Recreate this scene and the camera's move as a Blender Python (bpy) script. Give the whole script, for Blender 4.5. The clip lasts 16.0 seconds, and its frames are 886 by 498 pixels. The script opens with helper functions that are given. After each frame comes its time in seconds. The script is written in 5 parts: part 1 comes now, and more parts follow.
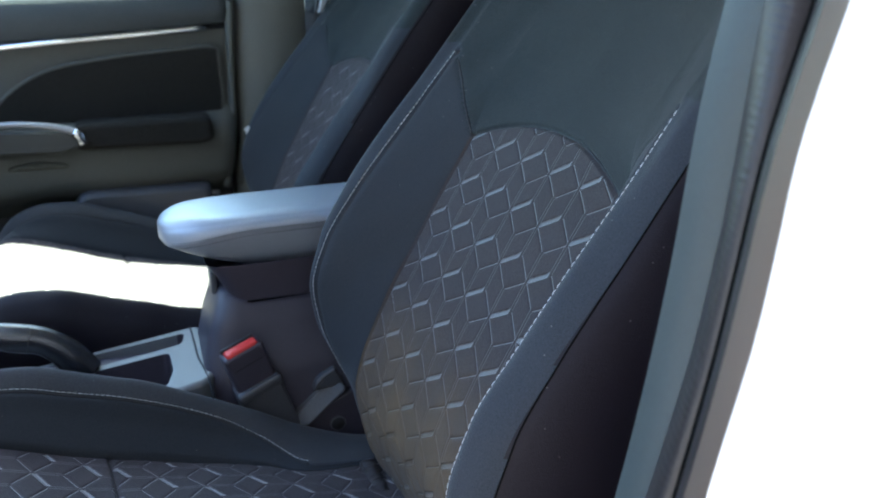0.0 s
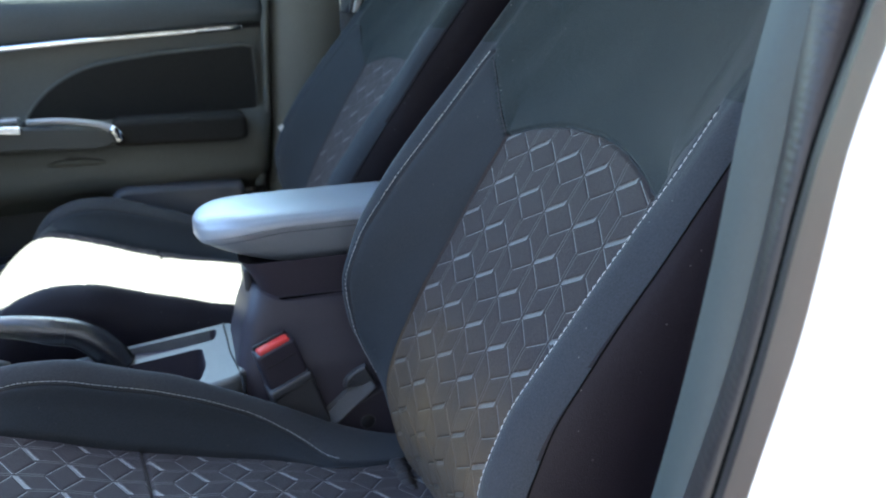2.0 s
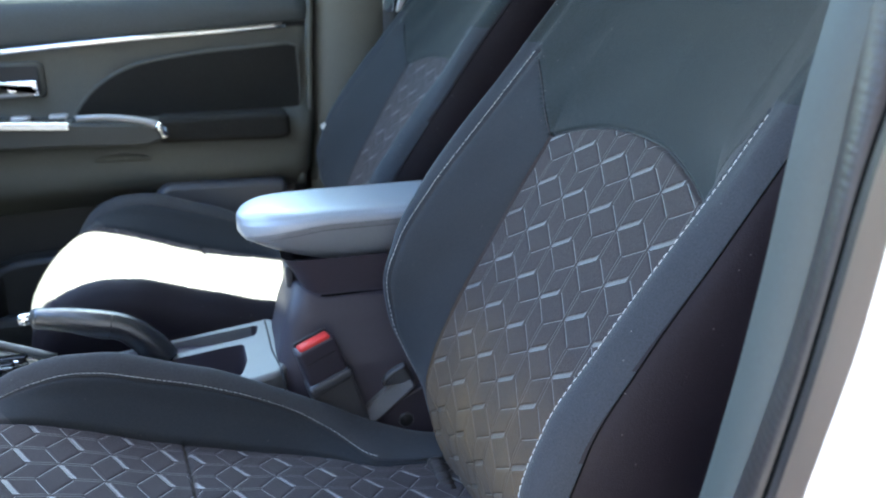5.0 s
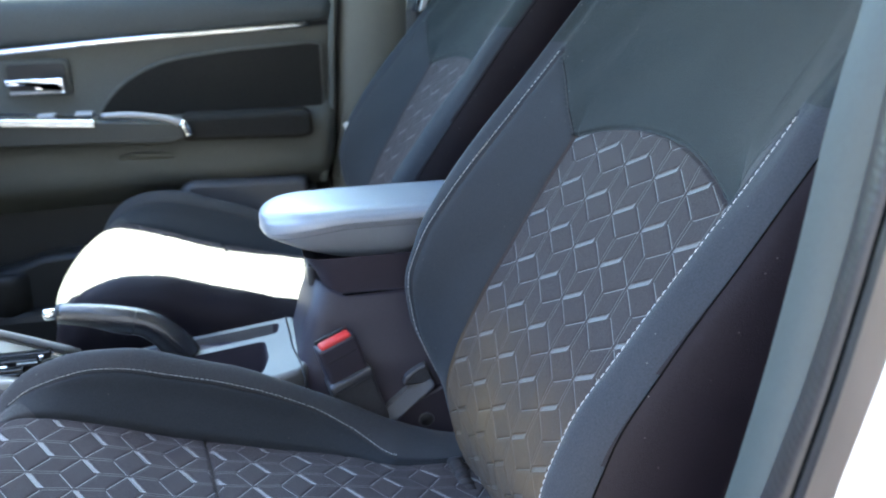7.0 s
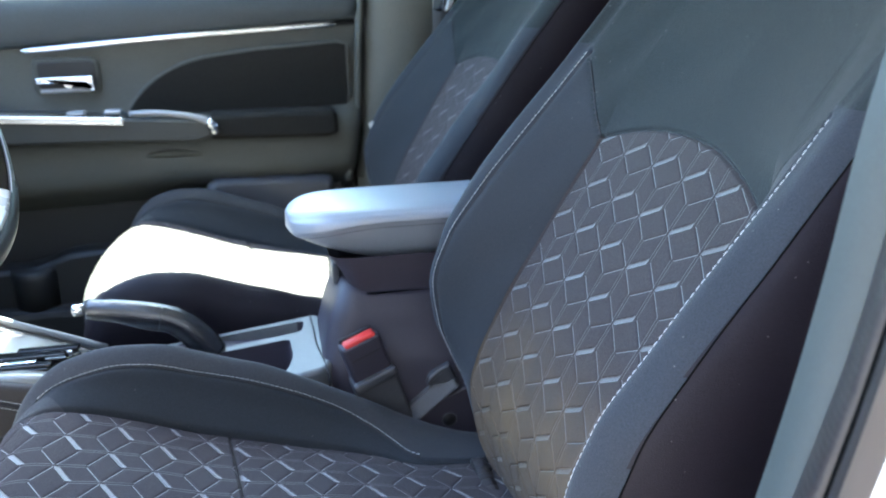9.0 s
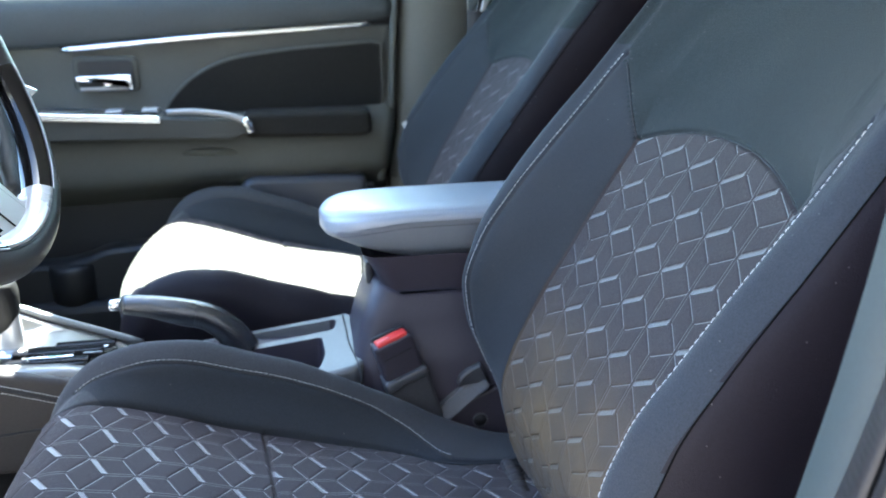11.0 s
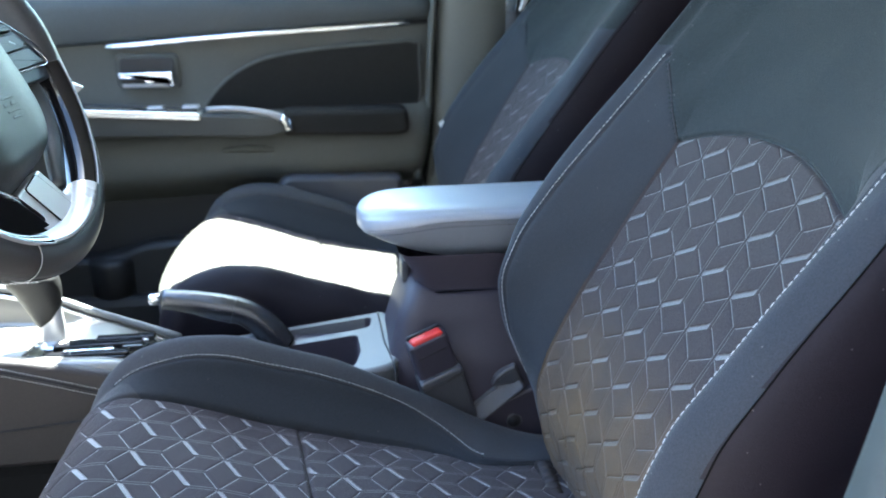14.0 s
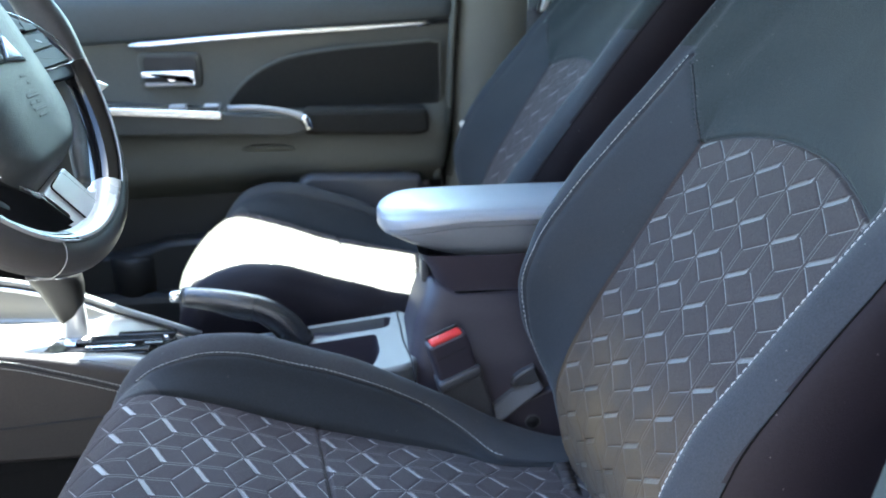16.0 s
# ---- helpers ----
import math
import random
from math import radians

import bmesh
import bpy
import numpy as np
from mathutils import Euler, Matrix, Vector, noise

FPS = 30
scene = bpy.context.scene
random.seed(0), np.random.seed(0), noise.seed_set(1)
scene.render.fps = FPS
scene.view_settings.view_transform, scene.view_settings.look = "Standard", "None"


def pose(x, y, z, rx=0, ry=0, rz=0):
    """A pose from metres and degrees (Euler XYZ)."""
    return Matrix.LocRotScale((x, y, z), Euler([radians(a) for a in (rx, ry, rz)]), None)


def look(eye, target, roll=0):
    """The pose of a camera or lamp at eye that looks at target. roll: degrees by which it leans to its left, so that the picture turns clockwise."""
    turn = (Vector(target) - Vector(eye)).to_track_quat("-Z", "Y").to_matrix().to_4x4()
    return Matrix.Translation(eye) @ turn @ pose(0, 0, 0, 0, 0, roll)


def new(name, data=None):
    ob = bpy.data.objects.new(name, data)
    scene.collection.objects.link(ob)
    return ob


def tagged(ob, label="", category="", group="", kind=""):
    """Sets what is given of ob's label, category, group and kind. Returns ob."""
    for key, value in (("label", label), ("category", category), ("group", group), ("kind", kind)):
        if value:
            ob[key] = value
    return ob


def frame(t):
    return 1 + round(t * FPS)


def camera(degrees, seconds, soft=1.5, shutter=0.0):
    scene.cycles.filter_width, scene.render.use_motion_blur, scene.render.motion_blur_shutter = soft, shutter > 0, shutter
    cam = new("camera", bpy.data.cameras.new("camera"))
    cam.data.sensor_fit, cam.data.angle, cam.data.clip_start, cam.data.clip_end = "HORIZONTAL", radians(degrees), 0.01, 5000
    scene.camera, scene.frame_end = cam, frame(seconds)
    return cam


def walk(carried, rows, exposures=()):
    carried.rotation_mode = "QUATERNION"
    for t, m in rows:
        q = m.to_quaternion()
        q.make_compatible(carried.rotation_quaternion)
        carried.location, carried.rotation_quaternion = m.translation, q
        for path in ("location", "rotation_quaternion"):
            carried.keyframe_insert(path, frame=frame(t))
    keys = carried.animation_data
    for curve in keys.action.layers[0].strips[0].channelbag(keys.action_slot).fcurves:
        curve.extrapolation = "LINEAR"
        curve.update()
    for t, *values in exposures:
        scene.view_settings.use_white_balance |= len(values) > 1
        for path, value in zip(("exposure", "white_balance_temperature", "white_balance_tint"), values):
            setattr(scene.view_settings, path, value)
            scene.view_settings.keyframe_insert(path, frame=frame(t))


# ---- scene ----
# World: x towards the car's rear, y towards the passenger side, z up; the driver's seat is centred on y = 0.
cam = camera(53.53, 16.0, soft=1.7)
cam.data.dof.use_dof, cam.data.dof.focus_distance, cam.data.dof.aperture_fstop = True, 0.69, 9.0
PATH = [
    (0, 0.0346, -0.7012, 1.0557, 71.409, 1.353, -18.912),
    (0.5, 0.0336, -0.7007, 1.0556, 71.417, 1.339, -18.437),
    (1, 0.0327, -0.7002, 1.0553, 71.442, 1.281, -17.923),
    (1.5, 0.0319, -0.6998, 1.0553, 71.449, 1.222, -17.360),
    (2, 0.0310, -0.6993, 1.0554, 71.456, 1.194, -16.867),
    (2.5, 0.0300, -0.6988, 1.0556, 71.462, 1.177, -16.404),
    (3, 0.0289, -0.6985, 1.0556, 71.481, 1.172, -15.900),
    (3.5, 0.0284, -0.6982, 1.0554, 71.494, 1.122, -15.497),
    (4, 0.0276, -0.6978, 1.0554, 71.489, 1.125, -15.112),
    (6.5, 0.0247, -0.6966, 1.0557, 71.481, 1.034, -13.219),
    (7, 0.0241, -0.6961, 1.0556, 71.480, 0.997, -12.910),
    (7.5, 0.0232, -0.6960, 1.0557, 71.474, 0.983, -12.583),
    (8, 0.0226, -0.6957, 1.0557, 71.480, 0.956, -12.208),
    (8.5, 0.0218, -0.6955, 1.0559, 71.483, 0.936, -11.846),
    (9, 0.0207, -0.6957, 1.0561, 71.491, 0.899, -11.367),
    (11.5, 0.0162, -0.6961, 1.0568, 71.533, 0.851, -8.859),
    (12, 0.0154, -0.6961, 1.0570, 71.528, 0.838, -8.499),
    (12.5, 0.0146, -0.6958, 1.0572, 71.527, 0.814, -8.150),
    (13, 0.0138, -0.6955, 1.0572, 71.522, 0.781, -7.707),
    (13.5, 0.0133, -0.6955, 1.0571, 71.517, 0.749, -7.337),
    (14, 0.0126, -0.6952, 1.0571, 71.514, 0.738, -6.999),
    (14.5, 0.0120, -0.6951, 1.0572, 71.514, 0.722, -6.752),
    (15, 0.0115, -0.6952, 1.0573, 71.514, 0.686, -6.449),
    (15.5, 0.0107, -0.6950, 1.0573, 71.523, 0.672, -6.129),
    (16, 0.0099, -0.6945, 1.0571, 71.528, 0.633, -5.747),
]
walk(cam, [(t, pose(x, y, z, rx, ry, rz)) for t, x, y, z, rx, ry, rz in PATH], exposures=[(0.0, 4.42, 5880, 9.5), (2.0, 4.62, 5920, 10.0), (4.0, 4.88, 5980, 10.5), (6.5, 5.15, 5970, 10.5), (9.0, 5.26, 5950, 10.5), (16.0, 5.18, 5970, 10.5)])

# ---- light ----
SUN_TO = Vector((0.12, 0.48, 1.0)).normalized()
world = bpy.data.worlds.new("sky")
scene.world = world
world.use_nodes = True
wn = world.node_tree.nodes
sky = wn.new("ShaderNodeTexSky")
sky.sky_type = "NISHITA"
sky.sun_disc = False
sky.sun_elevation = math.asin(SUN_TO.z)
sky.sun_rotation = math.atan2(SUN_TO.x, SUN_TO.y)
wn["Background"].inputs["Strength"].default_value = 0.08
world.node_tree.links.new(sky.outputs["Color"], wn["Background"].inputs["Color"])
sun = new("sun", bpy.data.lights.new("sun", "SUN"))
sun.data.energy = 5.0
sun.data.angle = radians(0.53)
sun.data.color = (1.0, 0.95, 0.86)
sun.matrix_world = look(SUN_TO * 30, (0, 0, 0))


# ---- materials ----
def material(name, colour, rough=0.6, metal=0.0, grain=0.0, grain_scale=400.0, blotch=0.12, blotch_scale=9.0,
             bump=0.0, bump_scale=900.0, spec=0.5, sheen=0.0, coat=0.0, tint=None, dust=0.0, coat_rough=0.04):
    """A procedural surface: colour broken at two scales, roughness variation and fine relief."""
    m = bpy.data.materials.new(name)
    m.use_nodes = True
    nt = m.node_tree
    n, k = nt.nodes, nt.links
    b = n["Principled BSDF"]
    tc = n.new("ShaderNodeTexCoord")
    big, fine = n.new("ShaderNodeTexNoise"), n.new("ShaderNodeTexNoise")
    big.inputs["Scale"].default_value = blotch_scale
    big.inputs["Detail"].default_value = 5
    fine.inputs["Scale"].default_value = grain_scale
    fine.inputs["Detail"].default_value = 3
    for t in (big, fine):
        k.new(tc.outputs["Object"], t.inputs["Vector"])
    a, c = n.new("ShaderNodeMixRGB"), n.new("ShaderNodeMixRGB")
    lo = tuple(v * (1 - blotch) for v in colour)
    hi = tint or tuple(min(1, v * (1 + blotch)) for v in colour)
    a.inputs["Color1"].default_value = (*lo, 1)
    a.inputs["Color2"].default_value = (*hi, 1)
    k.new(big.outputs["Fac"], a.inputs["Fac"])
    c.blend_type = "OVERLAY"
    c.inputs["Fac"].default_value = grain
    k.new(a.outputs["Color"], c.inputs["Color1"])
    k.new(fine.outputs["Fac"], c.inputs["Color2"])
    colour_out = c.outputs["Color"]
    if dust:
        specks = n.new("ShaderNodeTexVoronoi")
        specks.inputs["Scale"].default_value = 70.0
        k.new(tc.outputs["Object"], specks.inputs["Vector"])
        dr = n.new("ShaderNodeValToRGB")
        dr.color_ramp.elements[0].color, dr.color_ramp.elements[0].position = (dust, dust, dust, 1), 0.025
        dr.color_ramp.elements[1].color, dr.color_ramp.elements[1].position = (0, 0, 0, 1), 0.05
        k.new(specks.outputs["Distance"], dr.inputs["Fac"])
        d = n.new("ShaderNodeMixRGB")
        d.inputs["Color2"].default_value = (0.35, 0.34, 0.32, 1)
        k.new(dr.outputs["Color"], d.inputs["Fac"])
        k.new(colour_out, d.inputs["Color1"])
        colour_out = d.outputs["Color"]
    k.new(colour_out, b.inputs["Base Color"])
    r = n.new("ShaderNodeMapRange")
    r.inputs["To Min"].default_value, r.inputs["To Max"].default_value = max(0.02, rough - 0.07), min(1, rough + 0.07)
    k.new(big.outputs["Fac"], r.inputs["Value"])
    k.new(r.outputs["Result"], b.inputs["Roughness"])
    b.inputs["Metallic"].default_value = metal
    b.inputs["Specular IOR Level"].default_value = spec
    b.inputs["Sheen Weight"].default_value = sheen
    b.inputs["Sheen Roughness"].default_value = 0.4
    b.inputs["Coat Weight"].default_value = coat
    b.inputs["Coat Roughness"].default_value = coat_rough
    if bump:
        tex = n.new("ShaderNodeTexNoise")
        tex.inputs["Scale"].default_value = bump_scale
        tex.inputs["Detail"].default_value = 2
        k.new(tc.outputs["Object"], tex.inputs["Vector"])
        bp = n.new("ShaderNodeBump")
        bp.inputs["Strength"].default_value = bump
        bp.inputs["Distance"].default_value = 0.001
        k.new(tex.outputs["Fac"], bp.inputs["Height"])
        k.new(bp.outputs["Normal"], b.inputs["Normal"])
    return m


HEX_W, HEX_R, HEX_H = 0.0547, 0.0442, 0.0171   # width of a block, pitch of the rows, half height of its top face


def film_lines(m, fine, broad, shade, rough):
    """Smoother, paler pressed film in the embossed lines of the cube pattern, with their fine relief."""
    n, k = m.node_tree.nodes, m.node_tree.links
    b = n["Principled BSDF"]

    def calc(op, a, c=0.0, d=0.0):
        node = n.new("ShaderNodeMath")
        node.operation = op
        for socket, value in zip(node.inputs, (a, c, d)):
            if isinstance(value, (int, float)):
                socket.default_value = value
            else:
                k.new(value, socket)
        return node.outputs[0]

    def line(dist, half, soft):
        """1 within half of the line's middle, 0 beyond half + soft."""
        return calc("MULTIPLY", calc("SUBTRACT", half + soft, dist), 1 / soft)

    def clamp(v):
        return calc("MINIMUM", calc("MAXIMUM", v, 0.0), 1.0)

    def within(v, lo, hi):
        return calc("MULTIPLY", calc("GREATER_THAN", v, lo), calc("LESS_THAN", v, hi))
    where, fade = n.new("ShaderNodeAttribute"), n.new("ShaderNodeAttribute")
    where.attribute_name, fade.attribute_name = "pattern", "film"
    split = n.new("ShaderNodeSeparateXYZ")
    k.new(where.outputs["Vector"], split.inputs[0])
    e = HEX_R - HEX_H
    slant = (HEX_W / 2 * HEX_H) / math.hypot(HEX_W / 2, HEX_H)
    thin_all, wide_all = 0.0, 0.0
    for odd in (0, 1):
        u = calc("WRAP", calc("SUBTRACT", split.outputs[0], odd * HEX_W / 2), HEX_W / 2, -HEX_W / 2)
        v = calc("WRAP", calc("SUBTRACT", split.outputs[1], odd * HEX_R), 0.7 * HEX_R, -1.3 * HEX_R)
        au, av = calc("ABSOLUTE", u), calc("ABSOLUTE", v)
        au1 = calc("MULTIPLY", au, 2 / HEX_W)
        edge = calc("MULTIPLY", calc("SUBTRACT", calc("ADD", au1, calc("MULTIPLY", av, 1 / HEX_H)), 1.0), slant)
        gap = calc("ABSOLUTE", edge)
        first = calc("MULTIPLY", calc("GREATER_THAN", u, 0.0), calc("GREATER_THAN", v, 0.0))
        thin = calc("MULTIPLY", clamp(line(gap, 0.00024, 0.00036)), within(au1, 0.06, 0.94))
        thin = calc("MULTIPLY", thin, calc("SUBTRACT", 1.0, first))
        wide = calc("MULTIPLY", calc("MULTIPLY", clamp(line(gap, 0.0023, 0.0004)), within(au1, 0.08, 0.92)), first)
        mid = calc("MULTIPLY", clamp(line(calc("ABSOLUTE", calc("SUBTRACT", au, 0.0018)), 0.0003, 0.0004)), within(v, -HEX_R, -HEX_H))
        out = calc("MULTIPLY", clamp(line(calc("ABSOLUTE", calc("SUBTRACT", calc("SUBTRACT", HEX_W / 2, au), 0.0018)), 0.0003, 0.0004)), within(v, -e, 0.0))
        thin_all = calc("MAXIMUM", thin_all, calc("MAXIMUM", thin, calc("MULTIPLY", calc("MAXIMUM", mid, out), 0.35)))
        wide_all = calc("MAXIMUM", wide_all, wide)
    mask = calc("MULTIPLY", calc("MAXIMUM", calc("MULTIPLY", thin_all, fine), calc("MULTIPLY", wide_all, broad)), fade.outputs["Fac"])
    for name, value in (("Base Color", (shade, 0.97 * shade, 0.96 * shade, 1)), ("Roughness", (rough, rough, rough, 1)), ("Specular IOR Level", (1.0, 1.0, 1.0, 1))):
        mix = n.new("ShaderNodeMixRGB")
        k.new(mask, mix.inputs["Fac"])
        socket = b.inputs[name]
        if socket.is_linked:
            k.new(socket.links[0].from_socket, mix.inputs["Color1"])
        else:
            v = socket.default_value
            mix.inputs["Color1"].default_value = (v, v, v, 1)
        mix.inputs["Color2"].default_value = value
        k.new(mix.outputs["Color"], socket)
    groove = n.new("ShaderNodeBump")
    groove.invert = True
    groove.inputs["Strength"].default_value = 0.35
    groove.inputs["Distance"].default_value = 0.0006
    k.new(calc("MULTIPLY", thin_all, fade.outputs["Fac"]), groove.inputs["Height"])
    k.new(b.inputs["Normal"].links[0].from_socket, groove.inputs["Normal"])
    k.new(groove.outputs["Normal"], b.inputs["Normal"])


def warm_glow(m, z_mid, z_reach, colour, amount):
    """Warm reflected light painted into the cloth's colour round one height, in uneven patches."""
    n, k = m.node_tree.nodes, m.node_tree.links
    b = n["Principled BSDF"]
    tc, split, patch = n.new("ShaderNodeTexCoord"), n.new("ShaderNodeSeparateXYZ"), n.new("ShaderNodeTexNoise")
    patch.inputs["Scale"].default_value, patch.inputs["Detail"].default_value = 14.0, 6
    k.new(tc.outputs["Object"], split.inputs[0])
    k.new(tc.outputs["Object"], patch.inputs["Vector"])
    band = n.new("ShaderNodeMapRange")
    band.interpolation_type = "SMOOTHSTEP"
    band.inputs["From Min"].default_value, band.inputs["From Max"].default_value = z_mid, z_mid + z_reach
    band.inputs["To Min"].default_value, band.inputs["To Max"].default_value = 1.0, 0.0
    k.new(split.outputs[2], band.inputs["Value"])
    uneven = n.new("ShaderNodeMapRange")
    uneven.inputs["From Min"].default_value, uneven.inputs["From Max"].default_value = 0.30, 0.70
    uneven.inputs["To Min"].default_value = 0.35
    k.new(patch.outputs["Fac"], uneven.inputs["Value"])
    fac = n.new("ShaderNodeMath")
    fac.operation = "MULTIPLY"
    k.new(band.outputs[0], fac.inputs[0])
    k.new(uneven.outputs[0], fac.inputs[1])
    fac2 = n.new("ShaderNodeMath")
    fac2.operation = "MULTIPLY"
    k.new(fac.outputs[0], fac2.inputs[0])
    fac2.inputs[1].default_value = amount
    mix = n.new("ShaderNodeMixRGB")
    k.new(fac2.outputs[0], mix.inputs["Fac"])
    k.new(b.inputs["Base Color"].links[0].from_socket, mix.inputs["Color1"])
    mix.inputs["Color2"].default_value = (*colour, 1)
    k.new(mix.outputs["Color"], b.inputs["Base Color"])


KNIT = material("smooth_knit_cloth", (0.0170, 0.0212, 0.0226), 0.86, grain=0.75, grain_scale=700, bump=0.7, bump_scale=850, spec=0.20, sheen=0.08, dust=0.35)
# Paler copy of the knit, lifted where the cushion rolls get too little light.
KNITPALE = material("pale_knit_cloth", (0.0405, 0.0410, 0.0445), 0.82, grain=0.55, grain_scale=700, bump=0.5, bump_scale=850, spec=0.25, sheen=0.10, dust=0.35)
INSERT = material("bolster_cloth", (0.0252, 0.0280, 0.0326), 0.85, grain=0.45, grain_scale=900, bump=0.4, bump_scale=1000, spec=0.22, sheen=0.08, dust=0.25)
BOLSTER = material("bolster_edge_cloth", (0.0240, 0.0270, 0.0332), 0.83, grain=0.5, grain_scale=800, bump=0.5, bump_scale=900, spec=0.24, sheen=0.10, dust=0.25)
QUILT = material("embossed_cloth", (0.0395, 0.0318, 0.0340), 0.80, grain=0.7, grain_scale=700, bump=0.6, bump_scale=850, spec=0.20, sheen=0.07)
film_lines(QUILT, 0.80, 0.85, 0.20, 0.27)
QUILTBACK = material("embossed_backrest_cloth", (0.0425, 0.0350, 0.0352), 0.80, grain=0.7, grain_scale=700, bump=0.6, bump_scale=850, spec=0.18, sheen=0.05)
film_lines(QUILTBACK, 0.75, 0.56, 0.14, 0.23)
# Warm reflected light on the lower panel, painted into its cloth colour.
warm_glow(QUILTBACK, 0.61, 0.15, (0.140, 0.092, 0.048), 0.90)
SIDE = material("seat_side_vinyl", (0.0077, 0.0053, 0.0090), 0.62, grain=0.3, bump=0.3, bump_scale=1100, spec=0.22, dust=0.25)
PIPING = material("seam_piping", (0.012, 0.012, 0.014), 0.7, grain=0.2)
THREAD = material("pale_thread", (0.46, 0.46, 0.455), 0.6, grain=0.3, grain_scale=3000)
BLACKPL = material("black_grained_plastic", (0.018, 0.018, 0.019), 0.5, grain=0.3, bump=0.35, bump_scale=1100, spec=0.4)
GREYPL = material("charcoal_moulded_plastic", (0.062, 0.062, 0.069), 0.40, grain=0.3, bump=0.4, bump_scale=1300, spec=0.5)
CONSOLE = material("console_plastic", (0.041, 0.035, 0.048), 0.46, grain=0.15, bump=0.3, bump_scale=1500, spec=0.5)
SIDEPAD = material("console_side_vinyl", (0.029, 0.0245, 0.0245), 0.55, grain=0.3, bump=0.5, bump_scale=900, spec=0.3)
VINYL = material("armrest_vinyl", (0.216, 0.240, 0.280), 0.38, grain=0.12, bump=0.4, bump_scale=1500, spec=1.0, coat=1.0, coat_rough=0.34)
DOORPL = material("door_plastic", (0.068, 0.070, 0.061), 0.5, grain=0.3, bump=0.4, bump_scale=1200, spec=0.4)
SWITCHPL = material("switch_panel_plastic", (0.046, 0.047, 0.043), 0.48, grain=0.3, bump=0.4, bump_scale=1200, spec=0.4)
DOORUP = material("door_upper_soft_plastic", (0.038, 0.046, 0.049), 0.5, grain=0.3, bump=0.5, bump_scale=700, spec=0.4)
DOORCL = material("door_insert_cloth", (0.0170, 0.0158, 0.0140), 0.9, grain=0.6, grain_scale=500, bump=0.5, spec=0.2)
LEATHER = material("black_leather", (0.030, 0.029, 0.029), 0.42, grain=0.3, bump=0.35, bump_scale=1300, spec=0.5)
KNOB = material("worn_knob_leather", (0.014, 0.0135, 0.013), 0.45, grain=0.3, bump=0.5, bump_scale=900, spec=0.4)
BUTTON = material("satin_button_plastic", (0.016, 0.019, 0.025), 0.50, grain=0.1, spec=0.3)
HUBPL = material("airbag_cover_plastic", (0.022, 0.0265, 0.0285), 0.48, grain=0.3, bump=0.5, bump_scale=1300, spec=0.5)
RIMLOW = material("smooth_rim_plastic", (0.034, 0.034, 0.034), 0.40, grain=0.2, bump=0.15, bump_scale=1700, spec=0.5)
GRIP = material("handbrake_grip", (0.019, 0.020, 0.024), 0.24, grain=0.2, bump=0.2, bump_scale=1500, spec=1.0)
SATIN = material("satin_silver_trim", (0.62, 0.62, 0.61), 0.26, metal=1.0, blotch=0.04)
DULLSILV = material("dull_silver_plastic", (0.30, 0.30, 0.31), 0.42, metal=0.5, blotch=0.05)
CHROME = material("chrome", (0.80, 0.80, 0.80), 0.07, metal=1.0, blotch=0.02)
GLOSSBK = material("gloss_black_trim", (0.006, 0.006, 0.007), 0.08, spec=0.40, coat=0.1, blotch=0.02)
SILVERPT = material("silver_painted_plastic", (0.60, 0.60, 0.60), 0.3, metal=0.35, blotch=0.04)
GREENPL = material("green_indicator_plastic", (0.02, 0.13, 0.075), 0.3, blotch=0.06)
RED = material("red_button_plastic", (0.62, 0.035, 0.03), 0.35, blotch=0.06, spec=0.5)
RUBBER = material("door_seal_rubber", (0.0170, 0.0133, 0.0135), 0.46, grain=0.3, bump=0.3, bump_scale=500, spec=0.35)
GAPBK = material("black_gap", (0.003, 0.003, 0.003), 0.95, spec=0.05)
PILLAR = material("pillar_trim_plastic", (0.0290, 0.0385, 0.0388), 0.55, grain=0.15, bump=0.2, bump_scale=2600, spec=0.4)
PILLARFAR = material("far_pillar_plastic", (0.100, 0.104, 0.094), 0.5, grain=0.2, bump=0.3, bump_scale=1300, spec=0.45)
DARKPANE = material("opaque_dark_pane", (0.010, 0.011, 0.011), 0.06, blotch=0.02, spec=0.5)
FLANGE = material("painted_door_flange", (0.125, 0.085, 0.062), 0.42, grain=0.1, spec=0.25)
WHITE = material("white_car_paint", (0.80, 0.81, 0.82), 0.3, blotch=0.02, spec=0.5, coat=1.0)
CARPET = material("black_carpet", (0.012, 0.012, 0.013), 0.95, grain=0.6, grain_scale=900, bump=1.0, bump_scale=900, spec=0.1)
LINER = material("headliner_cloth", (0.27, 0.265, 0.25), 0.9, grain=0.2, spec=0.2)
ASPHALT = material("pale_worn_asphalt", (0.200, 0.185, 0.160), 0.9, grain=0.6, grain_scale=120, blotch=0.25, blotch_scale=1.5, bump=0.6, bump_scale=150, spec=0.2)
RENDER = material("grey_blue_render", (0.050, 0.055, 0.060), 0.9, grain=0.5, grain_scale=60, blotch=0.2, blotch_scale=2, bump=0.5, bump_scale=90, spec=0.2)
TRAYPL = material("satin_grey_tray_plastic", (0.12, 0.125, 0.13), 0.36, grain=0.2, bump=0.25, bump_scale=1300, spec=0.6)
SHIFTPL = material("silver_shift_plastic", (0.22, 0.21, 0.19), 0.33, metal=0.4, blotch=0.05)


